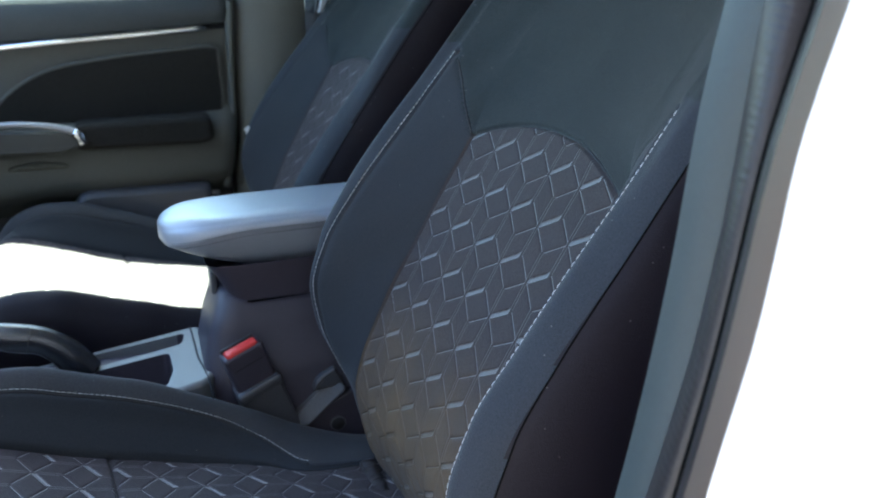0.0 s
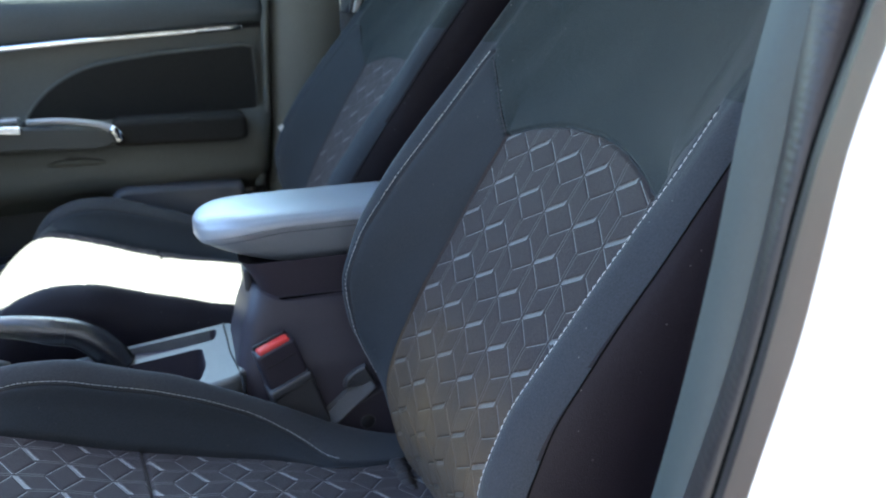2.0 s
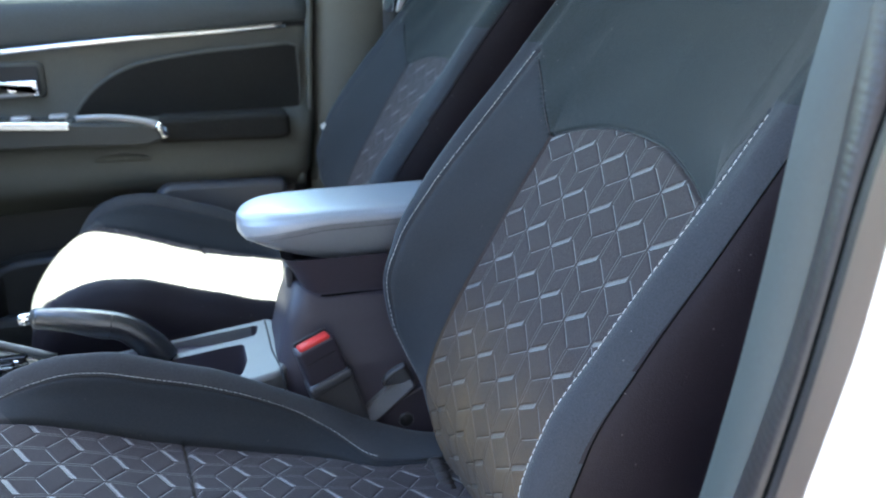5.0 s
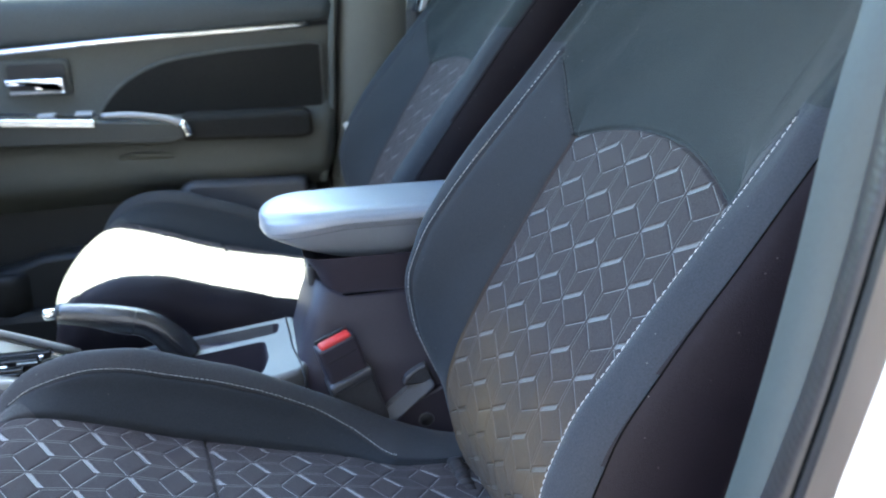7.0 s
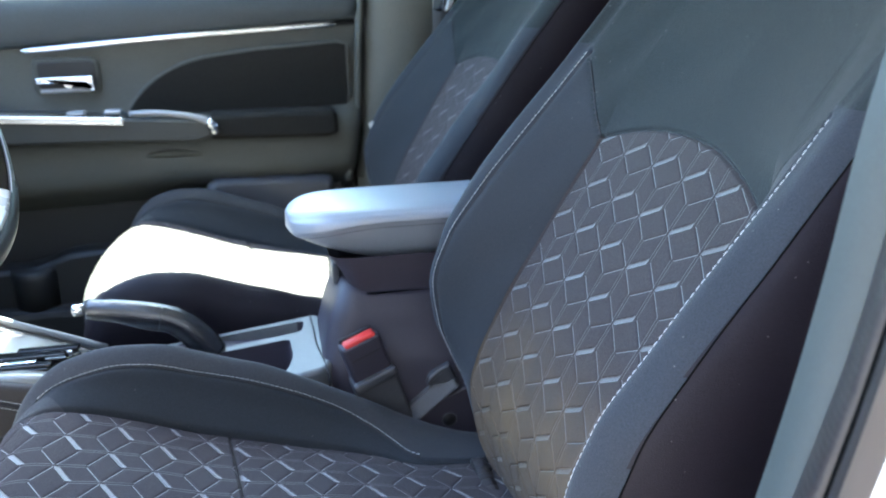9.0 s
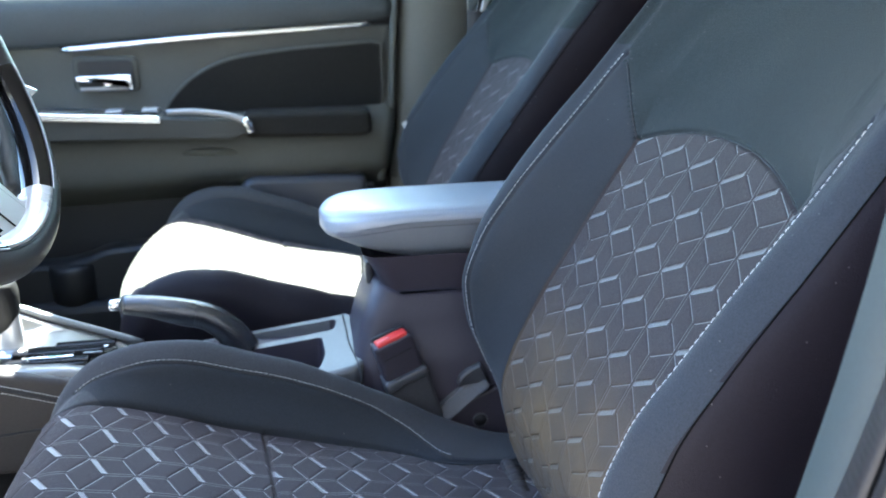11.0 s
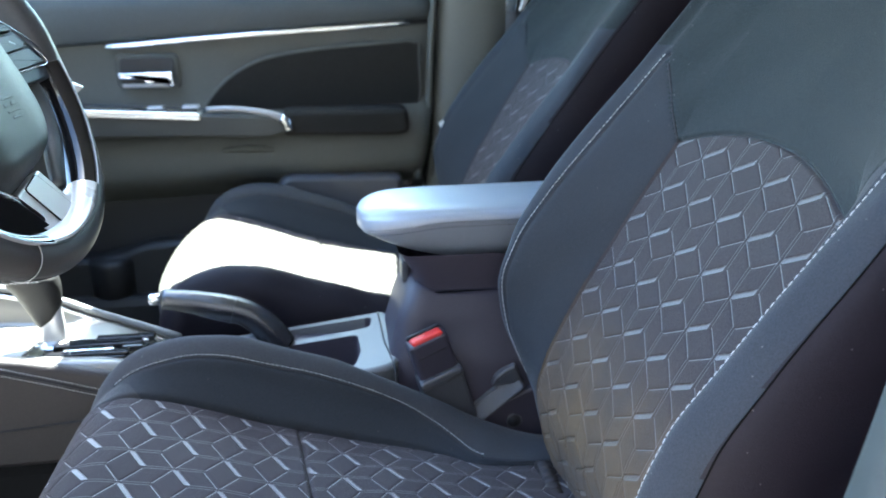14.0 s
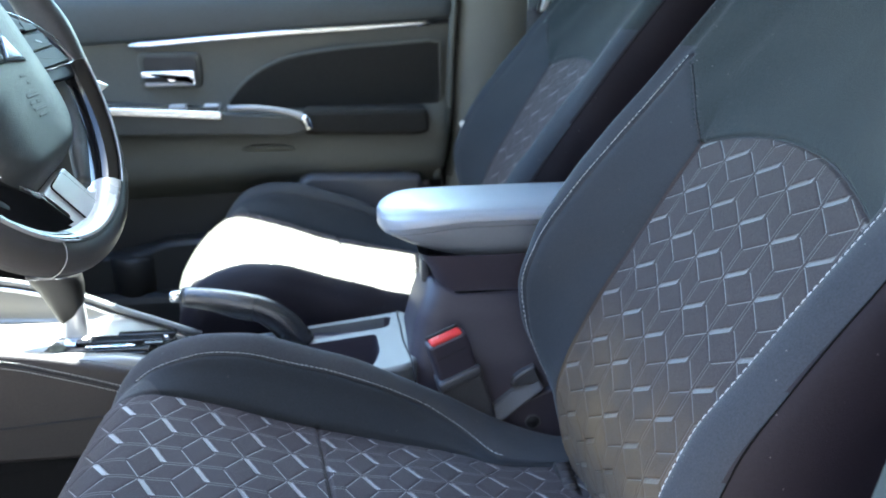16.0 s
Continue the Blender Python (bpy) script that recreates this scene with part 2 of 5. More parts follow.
def pane(name, tint, gloss=0.06):
    """Clear tinted glass: it lets light through and mirrors a little."""
    m = bpy.data.materials.new(name)
    m.use_nodes = True
    n, k = m.node_tree.nodes, m.node_tree.links
    n.remove(n["Principled BSDF"])
    clear, shine, mix = n.new("ShaderNodeBsdfTransparent"), n.new("ShaderNodeBsdfGlossy"), n.new("ShaderNodeMixShader")
    clear.inputs["Color"].default_value = (*tint, 1)
    shine.inputs["Roughness"].default_value = 0.02
    mix.inputs["Fac"].default_value = gloss
    k.new(clear.outputs[0], mix.inputs[1])
    k.new(shine.outputs[0], mix.inputs[2])
    k.new(mix.outputs[0], n["Material Output"].inputs["Surface"])
    return m


SCREEN = pane("green_tinted_windscreen", (0.86, 0.90, 0.89))
SIDEGLASS = pane("green_tinted_side_glass", (0.90, 0.98, 0.90))
BELT = material("belt_webbing", (0.03, 0.03, 0.032), 0.7, grain=0.4, bump=0.6, bump_scale=1500)


# ---- building helpers ----
def part(name, bm, mat, parent=None, label="", smooth=True):
    """Links a bmesh as ONE mesh object under a thing or a part; broad faces keep their own flat shading beside rounded edges."""
    me = bpy.data.meshes.new(name)
    if smooth:
        for e in bm.edges:
            if len(e.link_faces) == 2:
                a, b = sorted(f.calc_area() for f in e.link_faces)
                e.smooth = b < 7 * a or e.calc_face_angle(0.0) < 0.12
    bm.to_mesh(me)
    bm.free()
    for m in mat if isinstance(mat, (list, tuple)) else (mat,):
        me.materials.append(m)
    if smooth:
        me.polygons.foreach_set("use_smooth", [True] * len(me.polygons))
    ob = new(name, me)
    ob.parent = parent
    if label:
        tagged(ob, label)
    return ob


def thing(name, label, category, at=(0, 0, 0), group="", kind=""):
    ob = new(name)
    ob.location = at
    ob.empty_display_size = 0.05
    return tagged(ob, label, category, group, kind)


def sheet(name, P, mats, parent, label="", keep=None, index=None, film=None, pattern=None):
    """A smooth mesh from an n x m grid of points; keep: which quads; index: material slot of each quad."""
    n, m = P.shape[:2]
    ids = np.arange(n * m).reshape(n, m)
    q = np.stack([ids[:-1, :-1], ids[1:, :-1], ids[1:, 1:], ids[:-1, 1:]], -1).reshape(-1, 4)
    if keep is not None:
        q = q[keep.ravel()]
        index = index.ravel()[keep.ravel()] if index is not None else None
    elif index is not None:
        index = index.ravel()
    used, q = np.unique(q, return_inverse=True)
    q = q.reshape(-1, 4)
    me = bpy.data.meshes.new(name)
    me.vertices.add(len(used))
    me.vertices.foreach_set("co", P.reshape(-1, 3)[used].astype(np.float32).ravel())
    me.loops.add(4 * len(q))
    me.loops.foreach_set("vertex_index", q.astype(np.int32).ravel())
    me.polygons.add(len(q))
    me.polygons.foreach_set("loop_start", np.arange(0, 4 * len(q), 4, dtype=np.int32))
    me.polygons.foreach_set("use_smooth", np.ones(len(q), bool))
    for m_ in mats if isinstance(mats, (list, tuple)) else (mats,):
        me.materials.append(m_)
    if index is not None:
        me.polygons.foreach_set("material_index", index.astype(np.int32))
    if film is not None:
        me.attributes.new("film", "FLOAT", "POINT").data.foreach_set("value", film.ravel()[used].astype(np.float32))
        flat = np.stack([pattern[0], pattern[1], 0 * pattern[0]], -1).reshape(-1, 3)[used]
        me.attributes.new("pattern", "FLOAT_VECTOR", "POINT").data.foreach_set("vector", flat.astype(np.float32).ravel())
    me.update(calc_edges=True)
    me.validate()
    ob = new(name, me)
    ob.parent = parent
    return tagged(ob, label) if label else ob


def spline(pts, n):
    """n points along a smooth curve through pts (Catmull-Rom, by chord length)."""
    p = np.array(pts, float)
    p = np.vstack([2 * p[0] - p[1], p, 2 * p[-1] - p[-2]])
    d = np.r_[0, np.cumsum(np.linalg.norm(np.diff(p, axis=0), axis=1) ** 0.5 + 1e-9)]
    out = []
    for t in np.linspace(d[1], d[-2], n):
        i = int(np.clip(np.searchsorted(d, t, side="right") - 1, 1, len(p) - 3))
        t0, t1, t2, t3 = d[i - 1:i + 3]
        a1 = (t1 - t) / (t1 - t0) * p[i - 1] + (t - t0) / (t1 - t0) * p[i]
        a2 = (t2 - t) / (t2 - t1) * p[i] + (t - t1) / (t2 - t1) * p[i + 1]
        a3 = (t3 - t) / (t3 - t2) * p[i + 1] + (t - t2) / (t3 - t2) * p[i + 2]
        b1 = (t2 - t) / (t2 - t0) * a1 + (t - t0) / (t2 - t0) * a2
        b2 = (t3 - t) / (t3 - t1) * a2 + (t - t1) / (t3 - t1) * a3
        out.append((t2 - t) / (t2 - t1) * b1 + (t - t1) / (t2 - t1) * b2)
    return np.array(out)


def smooth_lookup(xs, ys):
    """A smooth function through (xs, ys): monotone cubic."""
    xs, ys = np.array(xs, float), np.array(ys, float)
    h = np.diff(xs)
    d = np.diff(ys) / h
    m = np.r_[d[0], np.where(d[:-1] * d[1:] > 0, 2 * d[:-1] * d[1:] / np.where(np.abs(d[:-1] + d[1:]) > 1e-12, d[:-1] + d[1:], 1), 0), d[-1]]

    def f(x):
        x = np.clip(x, xs[0], xs[-1])
        i = np.clip(np.searchsorted(xs, x, side="right") - 1, 0, len(xs) - 2)
        t = (x - xs[i]) / h[i]
        return ((2 * t**3 - 3 * t**2 + 1) * ys[i] + (t**3 - 2 * t**2 + t) * h[i] * m[i]
                + (-2 * t**3 + 3 * t**2) * ys[i + 1] + (t**3 - t**2) * h[i] * m[i + 1])
    return f


def box(bm, x0, x1, y0, y1, z0, z1, bevel=0.0, segments=2, turn=None):
    g = bmesh.ops.create_cube(bm, size=1.0)["verts"]
    for v in g:
        v.co = Vector((x0 + (v.co.x + 0.5) * (x1 - x0), y0 + (v.co.y + 0.5) * (y1 - y0), z0 + (v.co.z + 0.5) * (z1 - z0)))
    if bevel:
        e = list({e for v in g for e in v.link_edges})
        r = bmesh.ops.bevel(bm, geom=e, offset=bevel, segments=segments, profile=0.5, affect="EDGES")
        g = list({v for f in r["faces"] for v in f.verts} | {v for v in g if v.is_valid})
    if turn is not None:
        for v in g:
            v.co = turn @ v.co
    return bm


def prism(bm, outline, depth, axis="y", at=0.0, bevel=0.0, segments=2):
    """An outline of (a, b) pairs pushed along an axis from at to at + depth: (x, z) for y, (x, y) for z, (y, z) for x."""
    def put(a, b, d):
        return {"y": (a, d, b), "z": (a, b, d), "x": (d, a, b)}[axis]
    one = [bm.verts.new(put(a, b, at)) for a, b in outline]
    two = [bm.verts.new(put(a, b, at + depth)) for a, b in outline]
    n = len(outline)
    faces = [bm.faces.new(one), bm.faces.new(two[::-1])]
    faces += [bm.faces.new((one[i], two[i], two[(i + 1) % n], one[(i + 1) % n])) for i in range(n)]
    bmesh.ops.recalc_face_normals(bm, faces=faces)
    if bevel:
        edges = [e for f in faces[:2] for e in f.edges]
        bmesh.ops.bevel(bm, geom=edges, offset=bevel, segments=segments, profile=0.5, affect="EDGES")
    return bm


def tube(bm, pts, radius, sides=8, closed=False, flat=1.0, up=(0, 0, 1), caps=True):
    """A tube along points; radius a number or one for each point; flat: height over width of its section."""
    pts = [Vector(p) for p in pts]
    n = len(pts)
    rings = []
    for i, p in enumerate(pts):
        a = pts[(i - 1) % n] if closed or i else p
        b = pts[(i + 1) % n] if closed or i < n - 1 else p
        d = (b - a).normalized()
        side = d.cross(Vector(up))
        side = side.normalized() if side.length > 1e-6 else Vector((1, 0, 0))
        top = side.cross(d)
        r = radius[i] if hasattr(radius, "__len__") else radius
        rings.append([bm.verts.new(p + r * (math.cos(t) * side + flat * math.sin(t) * top))
                      for t in (2 * math.pi * k / sides for k in range(sides))])
    for i in range(n if closed else n - 1):
        u, w = rings[i], rings[(i + 1) % n]
        for k in range(sides):
            bm.faces.new((u[k], u[(k + 1) % sides], w[(k + 1) % sides], w[k]))
    if caps and not closed:
        bm.faces.new(rings[0][::-1])
        bm.faces.new(rings[-1])
    return bm


def stitches(bm, curve, normals, pitch=0.0056, dash=0.0041, r=0.00062):
    """Separate thread stitches that lie along a curve."""
    curve = np.array(curve)
    s = np.r_[0, np.cumsum(np.linalg.norm(np.diff(curve, axis=0), axis=1))]
    rnd = random.Random(7)
    at = 0.0
    while at + dash < s[-1]:
        j = rnd.uniform(-0.0002, 0.0002)
        row = [np.array([np.interp(at + f * dash + j, s, curve[:, c]) for c in range(3)]) for f in (0, 0.3, 0.7, 1)]
        nrm = np.array([np.interp(at, s, normals[:, c]) for c in range(3)])
        lift = (-0.0001, 0.0002, 0.0002, -0.0001)
        tube(bm, [p + h * nrm for p, h in zip(row, lift)], r, 5, up=tuple(nrm))
        at += pitch
    return bm


def rounded(points, r, n=4):
    """An outline with its corners rounded to radius r."""
    out = []
    k = len(points)
    for i in range(k):
        p, a, b = (Vector(points[j % k]) for j in (i, i - 1, i + 1))
        u, w = (a - p), (b - p)
        c = min(r, u.length * 0.45, w.length * 0.45)
        p0, p1 = p + u.normalized() * c, p + w.normalized() * c
        for j in range(n + 1):
            t = j / n
            out.append(tuple((1 - t) ** 2 * p0 + 2 * t * (1 - t) * p + t * t * p1))
    return out


# ---- seats ----
def emboss(u, v, u0, v0):
    """Relief of the cube pattern at (u, v): height in metres."""
    e = HEX_R - HEX_H
    row = np.round((v - v0) / HEX_R)
    near = np.full(u.shape, 1.0)
    facet = np.full(u.shape, 9.0)
    ends = np.zeros(u.shape)
    twin = np.full(u.shape, 1.0)
    for dr in (-1, 0, 1, 2):
        r = row + dr
        shift = np.where(np.mod(r, 2) == 1, HEX_W / 2, 0.0)
        col = np.round((u - u0 - shift) / HEX_W)
        for dc in (-1, 0, 1):
            cu = u - (u0 + shift + (col + dc) * HEX_W)
            cv = v - (v0 + r * HEX_R)

            def gap(a, b, cut=0.10):
                a, b = np.array(a), np.array(b)
                a, b = a + cut * (b - a), b - cut * (b - a)
                d = b - a
                t = np.clip(((cu - a[0]) * d[0] + (cv - a[1]) * d[1]) / (d @ d), 0, 1)
                s = ((cu - a[0]) * d[1] - (cv - a[1]) * d[0]) / np.hypot(*d)
                return np.hypot(cu - a[0] - t * d[0], cv - a[1] - t * d[1]), s, t
            L, T, R, B = (HEX_W / 2, 0), (0, HEX_H), (-HEX_W / 2, 0), (0, -HEX_H)
            for a, b in ((T, R), (R, B), (B, L)):
                near = np.minimum(near, gap(a, b)[0])
            d, s, t = gap(L, T, 0.05)
            facet = np.where((np.abs(s) < 0.0025) & (t > 0) & (t < 1), s / 0.0025, facet)
            ends = np.where((np.abs(s) < 0.0025) & (t > 0) & (t < 1), np.clip(np.minimum(t, 1 - t) / 0.15, 0, 1), ends)
            for a, b in ((B, (0, -HEX_H - e)), (L, (HEX_W / 2, -e))):
                twin = np.minimum(twin, gap(a, b, 0.02)[0])
    twin = np.abs(twin - 0.0018)
    thin, pair = np.exp(-(near / 0.00075) ** 2), np.exp(-(twin / 0.00055) ** 2)
    h = -0.0007 * thin - 0.0003 * pair
    h += 0.0008 * np.minimum(1 - np.exp(-near / 0.0016), 0.75 + 0.25 * (1 - np.exp(-twin / 0.0010)))
    h = np.where(facet < 5, 0.0004 - ends * 0.0015 * (facet + 1) / 2, h)
    return h


def weights(knots, n):
    """Rows that blend control points into n points of a smooth curve through them."""
    W = np.zeros((n, knots))
    for i, t in enumerate(np.linspace(0, knots - 1, n)):
        k = min(int(t), knots - 2)
        f = t - k
        for off, w in ((-1, -f**3 / 2 + f**2 - f / 2), (0, 1.5 * f**3 - 2.5 * f**2 + 1), (1, -1.5 * f**3 + 2 * f**2 + f / 2), (2, f**3 / 2 - f**2 / 2)):
            W[i, min(max(k + off, 0), knots - 1)] += w
    return W


def normals_of(P):
    a, b = np.gradient(P, axis=0), np.gradient(P, axis=1)
    n = np.cross(a, b)
    return n / np.linalg.norm(n, axis=-1, keepdims=True)


def crease(d, depth=0.0028, width=0.0024):
    return -depth * np.exp(-(d / width) ** 2)


FINE = {"side": 56, "mid": 500, "rows": 1.4, "thread": 0.00038, "film": 1.0}
COARSE = {"side": 40, "mid": 130, "rows": 0.4, "thread": 0.0002, "film": 0.40}


def build_backrest(seat, detail):
    SIDE_STEPS, MID_STEPS = detail["side"], detail["mid"]
    zk = [0.43, 0.47, 0.505, 0.557, 0.605, 0.646, 0.688, 0.728, 0.767, 0.804, 0.842, 0.879, 0.96, 1.05, 1.15, 1.26]
    panel_x = smooth_lookup(zk, [0.29, 0.262, 0.243, 0.226, 0.220, 0.229, 0.247, 0.267, 0.290, 0.3115, 0.335, 0.359, 0.4125, 0.469, 0.526, 0.578])
    ridge_x = smooth_lookup([0.43, 0.505, 0.56, 0.588, 0.623, 0.663, 0.704, 0.757, 0.81, 0.876, 0.956, 1.01, 1.1, 1.26],
                            [0.29, 0.246, 0.229, 0.219, 0.204, 0.191, 0.188, 0.204, 0.239, 0.292, 0.359, 0.402, 0.466, 0.575])
    z = np.concatenate([np.linspace(0.45, 0.925, int(560 * detail["rows"]))[:-1], np.linspace(0.925, 1.24, int(110 * detail["rows"]))])
    v = np.r_[0, np.cumsum(np.hypot(np.diff(z), np.diff(panel_x(z))))]
    v += 0.4841 - np.interp(0.879, z, v)
    xp, xr = panel_x(z), ridge_x(z)
    yp_near = np.full(z.shape, 0.15)
    yp_far = smooth_lookup([0.43, 0.56, 0.66, 0.76, 0.86, 1.26], [0.15, 0.148, 0.143, 0.138, 0.1375, 0.1375])(z)
    yr = smooth_lookup([0.43, 0.56, 0.62, 0.70, 1.0, 1.26], [0.205, 0.20, 0.20, 0.212, 0.21, 0.19])(z)
    o = np.zeros_like(z)
    lift = smooth_lookup([0.43, 0.862, 0.935, 1.26], [0.0, 0.0, 1.0, 1.0])(z)   # above the panel the middle runs smoothly into the bolsters

    def bolster(shift, twist, yp, bulge):
        ridge = xr + shift
        edge = xp + twist
        ctrl = np.stack([np.stack([yp, edge], -1), np.stack([yp + 0.45 * (yr - yp), edge + 0.42 * (ridge - edge)], -1), np.stack([yr, ridge], -1),
                         np.stack([yr + 0.022, ridge + 0.0005 - bulge], -1), np.stack([yr + 0.041, ridge + 0.021 - 0.6 * bulge], -1),
                         np.stack([yr + 0.050, ridge + 0.075], -1), np.stack([yr + 0.044, ridge + 0.150], -1)], 1)
        return np.einsum("sk,rkc->rsc", weights(7, SIDE_STEPS), ctrl), edge
    far, edge_far = bolster(0.0 * z, -0.0068, yp_far, smooth_lookup([0.43, 0.72, 0.84, 1.26], [0.0, 0.0, 0.011, 0.011])(z))
    # the outboard bolster is pressed a little further back
    near, edge_near = bolster(smooth_lookup([0.43, 0.60, 0.68, 0.75, 0.80, 0.86, 0.97, 1.26], [0.008, 0.004, 0.0065, 0.0105, 0.0115, 0.0105, 0.0, 0.0])(z), 0.0068, yp_near, 0.0 * z)
    mid = np.linspace(-0.15, 0.15, MID_STEPS)
    rows = len(z)
    ax = np.concatenate([-(np.linspace(6, 0, SIDE_STEPS)) - 1, mid / 0.15, np.linspace(0, 6, SIDE_STEPS) + 1])  # |ax| > 1: bolster knot + 1
    f = (mid / 0.15)[None]
    dip = -0.0068 * f + np.where(f > 0, (edge_far - xp + 0.0068)[:, None], (edge_near - xp - 0.0068)[:, None]) * np.abs(f) ** 2.0
    Y = np.concatenate([-near[:, ::-1, 0], f * np.where(f > 0, yp_far[:, None], yp_near[:, None]), far[:, :, 0]], 1)
    hollow = smooth_lookup([0.43, 0.60, 0.70, 0.84, 1.26], [0.006, 0.006, 0.005, 0.004, 0.004])(z)
    X = np.concatenate([near[:, ::-1, 1], xp[:, None] + hollow[:, None] * (1 - f**2) + dip, far[:, :, 1]], 1)
    Z = np.broadcast_to(z[:, None], X.shape)
    # above the panel the cloth runs in one smooth sweep from ridge to ridge
    side_at = np.where(Y > 0, far[:, 2 * (SIDE_STEPS - 1) // 6, 1][:, None], near[:, 2 * (SIDE_STEPS - 1) // 6, 1][:, None])
    centre = (xp + hollow)[:, None]
    sweep = centre - (centre - side_at) * np.clip(np.abs(Y) / yr[:, None], 0, 1) ** 2.4
    inside = np.clip((3.9 - np.abs(ax)[None]) / 0.8, 0, 1)
    X = X + (sweep - X) * lift[:, None] * inside
    P = np.stack([X, Y, Z], -1)
    keepc = np.r_[0:SIDE_STEPS - 1, SIDE_STEPS:SIDE_STEPS + MID_STEPS, SIDE_STEPS + MID_STEPS + 1:len(ax)]
    P, ax = P[:, keepc], ax[keepc]
    N = -normals_of(P)
    if N[rows // 3, len(ax) // 2, 0] > 0:
        N = -N
    A, V = np.meshgrid(np.abs(ax), v)
    Zg, Yg = P[..., 2], P[..., 1]
    arch = 0.513 - 0.036 * (np.abs(Yg) / 0.15) ** 2.2
    on_mid = A <= 1.0001
    line_z = 0.874 + (0.958 - 0.874) * np.clip(A - 1, 0, 2) / 2     # the seam from the panel's corner to the stitch's end
    h = emboss(Yg, V, 0.0572, 0.4755)
    is_panel = on_mid & (V < arch)
    from_edge = (A - 1) * np.where(on_mid, 0.15, 0.03)
    edge_fade = np.clip(-from_edge / 0.004, 0, 1) * np.clip((arch - V) / 0.004, 0, 1)
    disp = np.where(is_panel, h * edge_fade, 0.0)
    disp += np.where(V < arch + 0.004, crease(from_edge, 0.0018, 0.0026), 0)
    disp += np.where(A < 1.05, crease(V - arch, 0.0030, 0.0022), 0)
    disp += np.where((A > 1) & (A < 3.0), crease((Zg - line_z) * 0.8, 0.0022, 0.002), 0)
    disp += np.where((Zg < 0.958) & (Zg > 0.60), crease((A - 2.97) * 0.026, 0.0022, 0.0011), 0)
    side_a = smooth_lookup([0.43, 0.66, 0.72, 0.80, 0.88, 1.26], [4.90, 4.90, 4.86, 4.72, 4.62, 4.62])(z)[:, None]     # the side seam
    if detail is COARSE:        # its cloth reaches further round
        side_a = side_a + 0.35
    wob = np.sin(V * 37 + A * 3.0) * np.sin(V * 13 + Yg * 21)
    disp += np.where(is_panel, 0, 0.0008 * wob)
    P = P + disp[..., None] * N

    grid = lambda m: m[:-1, :-1]  # noqa: E731
    a0, z0, p0, l0, s0 = grid(A), grid(Zg), grid(is_panel), grid(line_z), side_a[:-1]
    insert = (a0 > 1) & (a0 < 2.95) & (z0 < l0) & ~p0
    upper = ((a0 <= 1) & ~p0) | ((a0 > 1) & (a0 < 2.95) & (z0 >= l0)) | ((a0 >= 2.95) & (a0 < s0) & (z0 >= 0.964))
    signs = np.broadcast_to(np.sign(ax)[None, :-1], a0.shape)
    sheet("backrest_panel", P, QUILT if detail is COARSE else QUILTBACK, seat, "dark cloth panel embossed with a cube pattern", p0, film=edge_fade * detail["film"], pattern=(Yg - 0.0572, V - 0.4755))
    outer = {}
    sheet("upper_backrest", P, KNIT, seat, "plain slate-grey knit cloth", upper)
    for sgn in (-1, 1):
        sheet("bolster_insert", P, INSERT, seat, "dark blue-grey cloth", insert & (signs == sgn))
        outer[sgn] = sheet("side_bolster", P, BOLSTER, seat, "", (a0 >= 2.95) & (a0 < s0) & (z0 < 0.964) & (signs == sgn))
        sheet("backrest_side", P, SIDE, seat, "black grained vinyl", (a0 >= s0) & (signs == sgn))
    # the back, top and bottom that close it
    bm = bmesh.new()
    loops = []
    for k in sorted(set(np.linspace(0, rows - 1, 14).astype(int))):
        l, r = Vector(P[k, 0]), Vector(P[k, -1])
        loops.append([bm.verts.new(l.lerp(r, t) + Vector((0.05 * math.sin(math.pi * t), 0, 0))) for t in np.linspace(0, 1, 9)])
    for p, q in zip(loops[:-1], loops[1:]):
        for i in range(8):
            bm.faces.new((p[i], p[i + 1], q[i + 1], q[i]))
    for k, row in ((0, loops[0]), (rows - 1, loops[-1])):
        front = [bm.verts.new(P[k, j]) for j in range(2, P.shape[1] - 2, 8)]
        bm.faces.new(row + front[::-1])
    part("back_shell", bm, SIDE, seat, "black vinyl seat back")
    # thread along both ridges and piping round the arch
    for sgn in (-1, 1):
        j = int(np.argmin(np.abs(ax - sgn * 3.05)))
        k0, k1 = (int(np.argmin(np.abs(z - q))) for q in (0.60, 0.961))
        bm = stitches(bmesh.new(), P[k0:k1, j] + 0.0001 * N[k0:k1, j], N[k0:k1, j], r=detail["thread"])
        part("stitching", bm, THREAD, outer[sgn], "pale grey contrast stitching")
        jg = int(np.argmin(np.abs(ax - sgn * 2.97)))
        part("groove_seam", tube(bmesh.new(), [tuple(q) for q in (P[k0:k1:6, jg] + 0.0003 * N[k0:k1:6, jg])], 0.0006, 6), PIPING, outer[sgn], "black seam")
        flank = np.where(ax * sgn > 4)[0]
        flank = flank[np.argsort(np.abs(ax[flank]))]
        pts = [tuple(float(np.interp(side_a[k, 0], np.abs(ax[flank]), P[k, flank, c] + 0.0005 * N[k, flank, c])) for c in range(3)) for k in range(0, rows, 6)]
        part("side_seam", tube(bmesh.new(), pts, 0.0006, 6), GAPBK, outer[sgn], "black seam")
        # the short seam from the panel's corner out to the ridge
        pts = []
        for j in np.where((ax * sgn > 1.0) & (ax * sgn < 2.9))[0][::5]:
            q = line_z[0, j]
            pts.append([float(np.interp(q, Zg[:, j], P[:, j, c] + 0.0009 * N[:, j, c])) for c in range(3)])
        part("corner_seam", tube(bmesh.new(), spline(pts, 40), 0.0010, 6, up=(-1, 0, 0.5)), PIPING, outer[sgn], "black seam")
    cols = np.where(np.abs(ax) <= 1.0)[0]
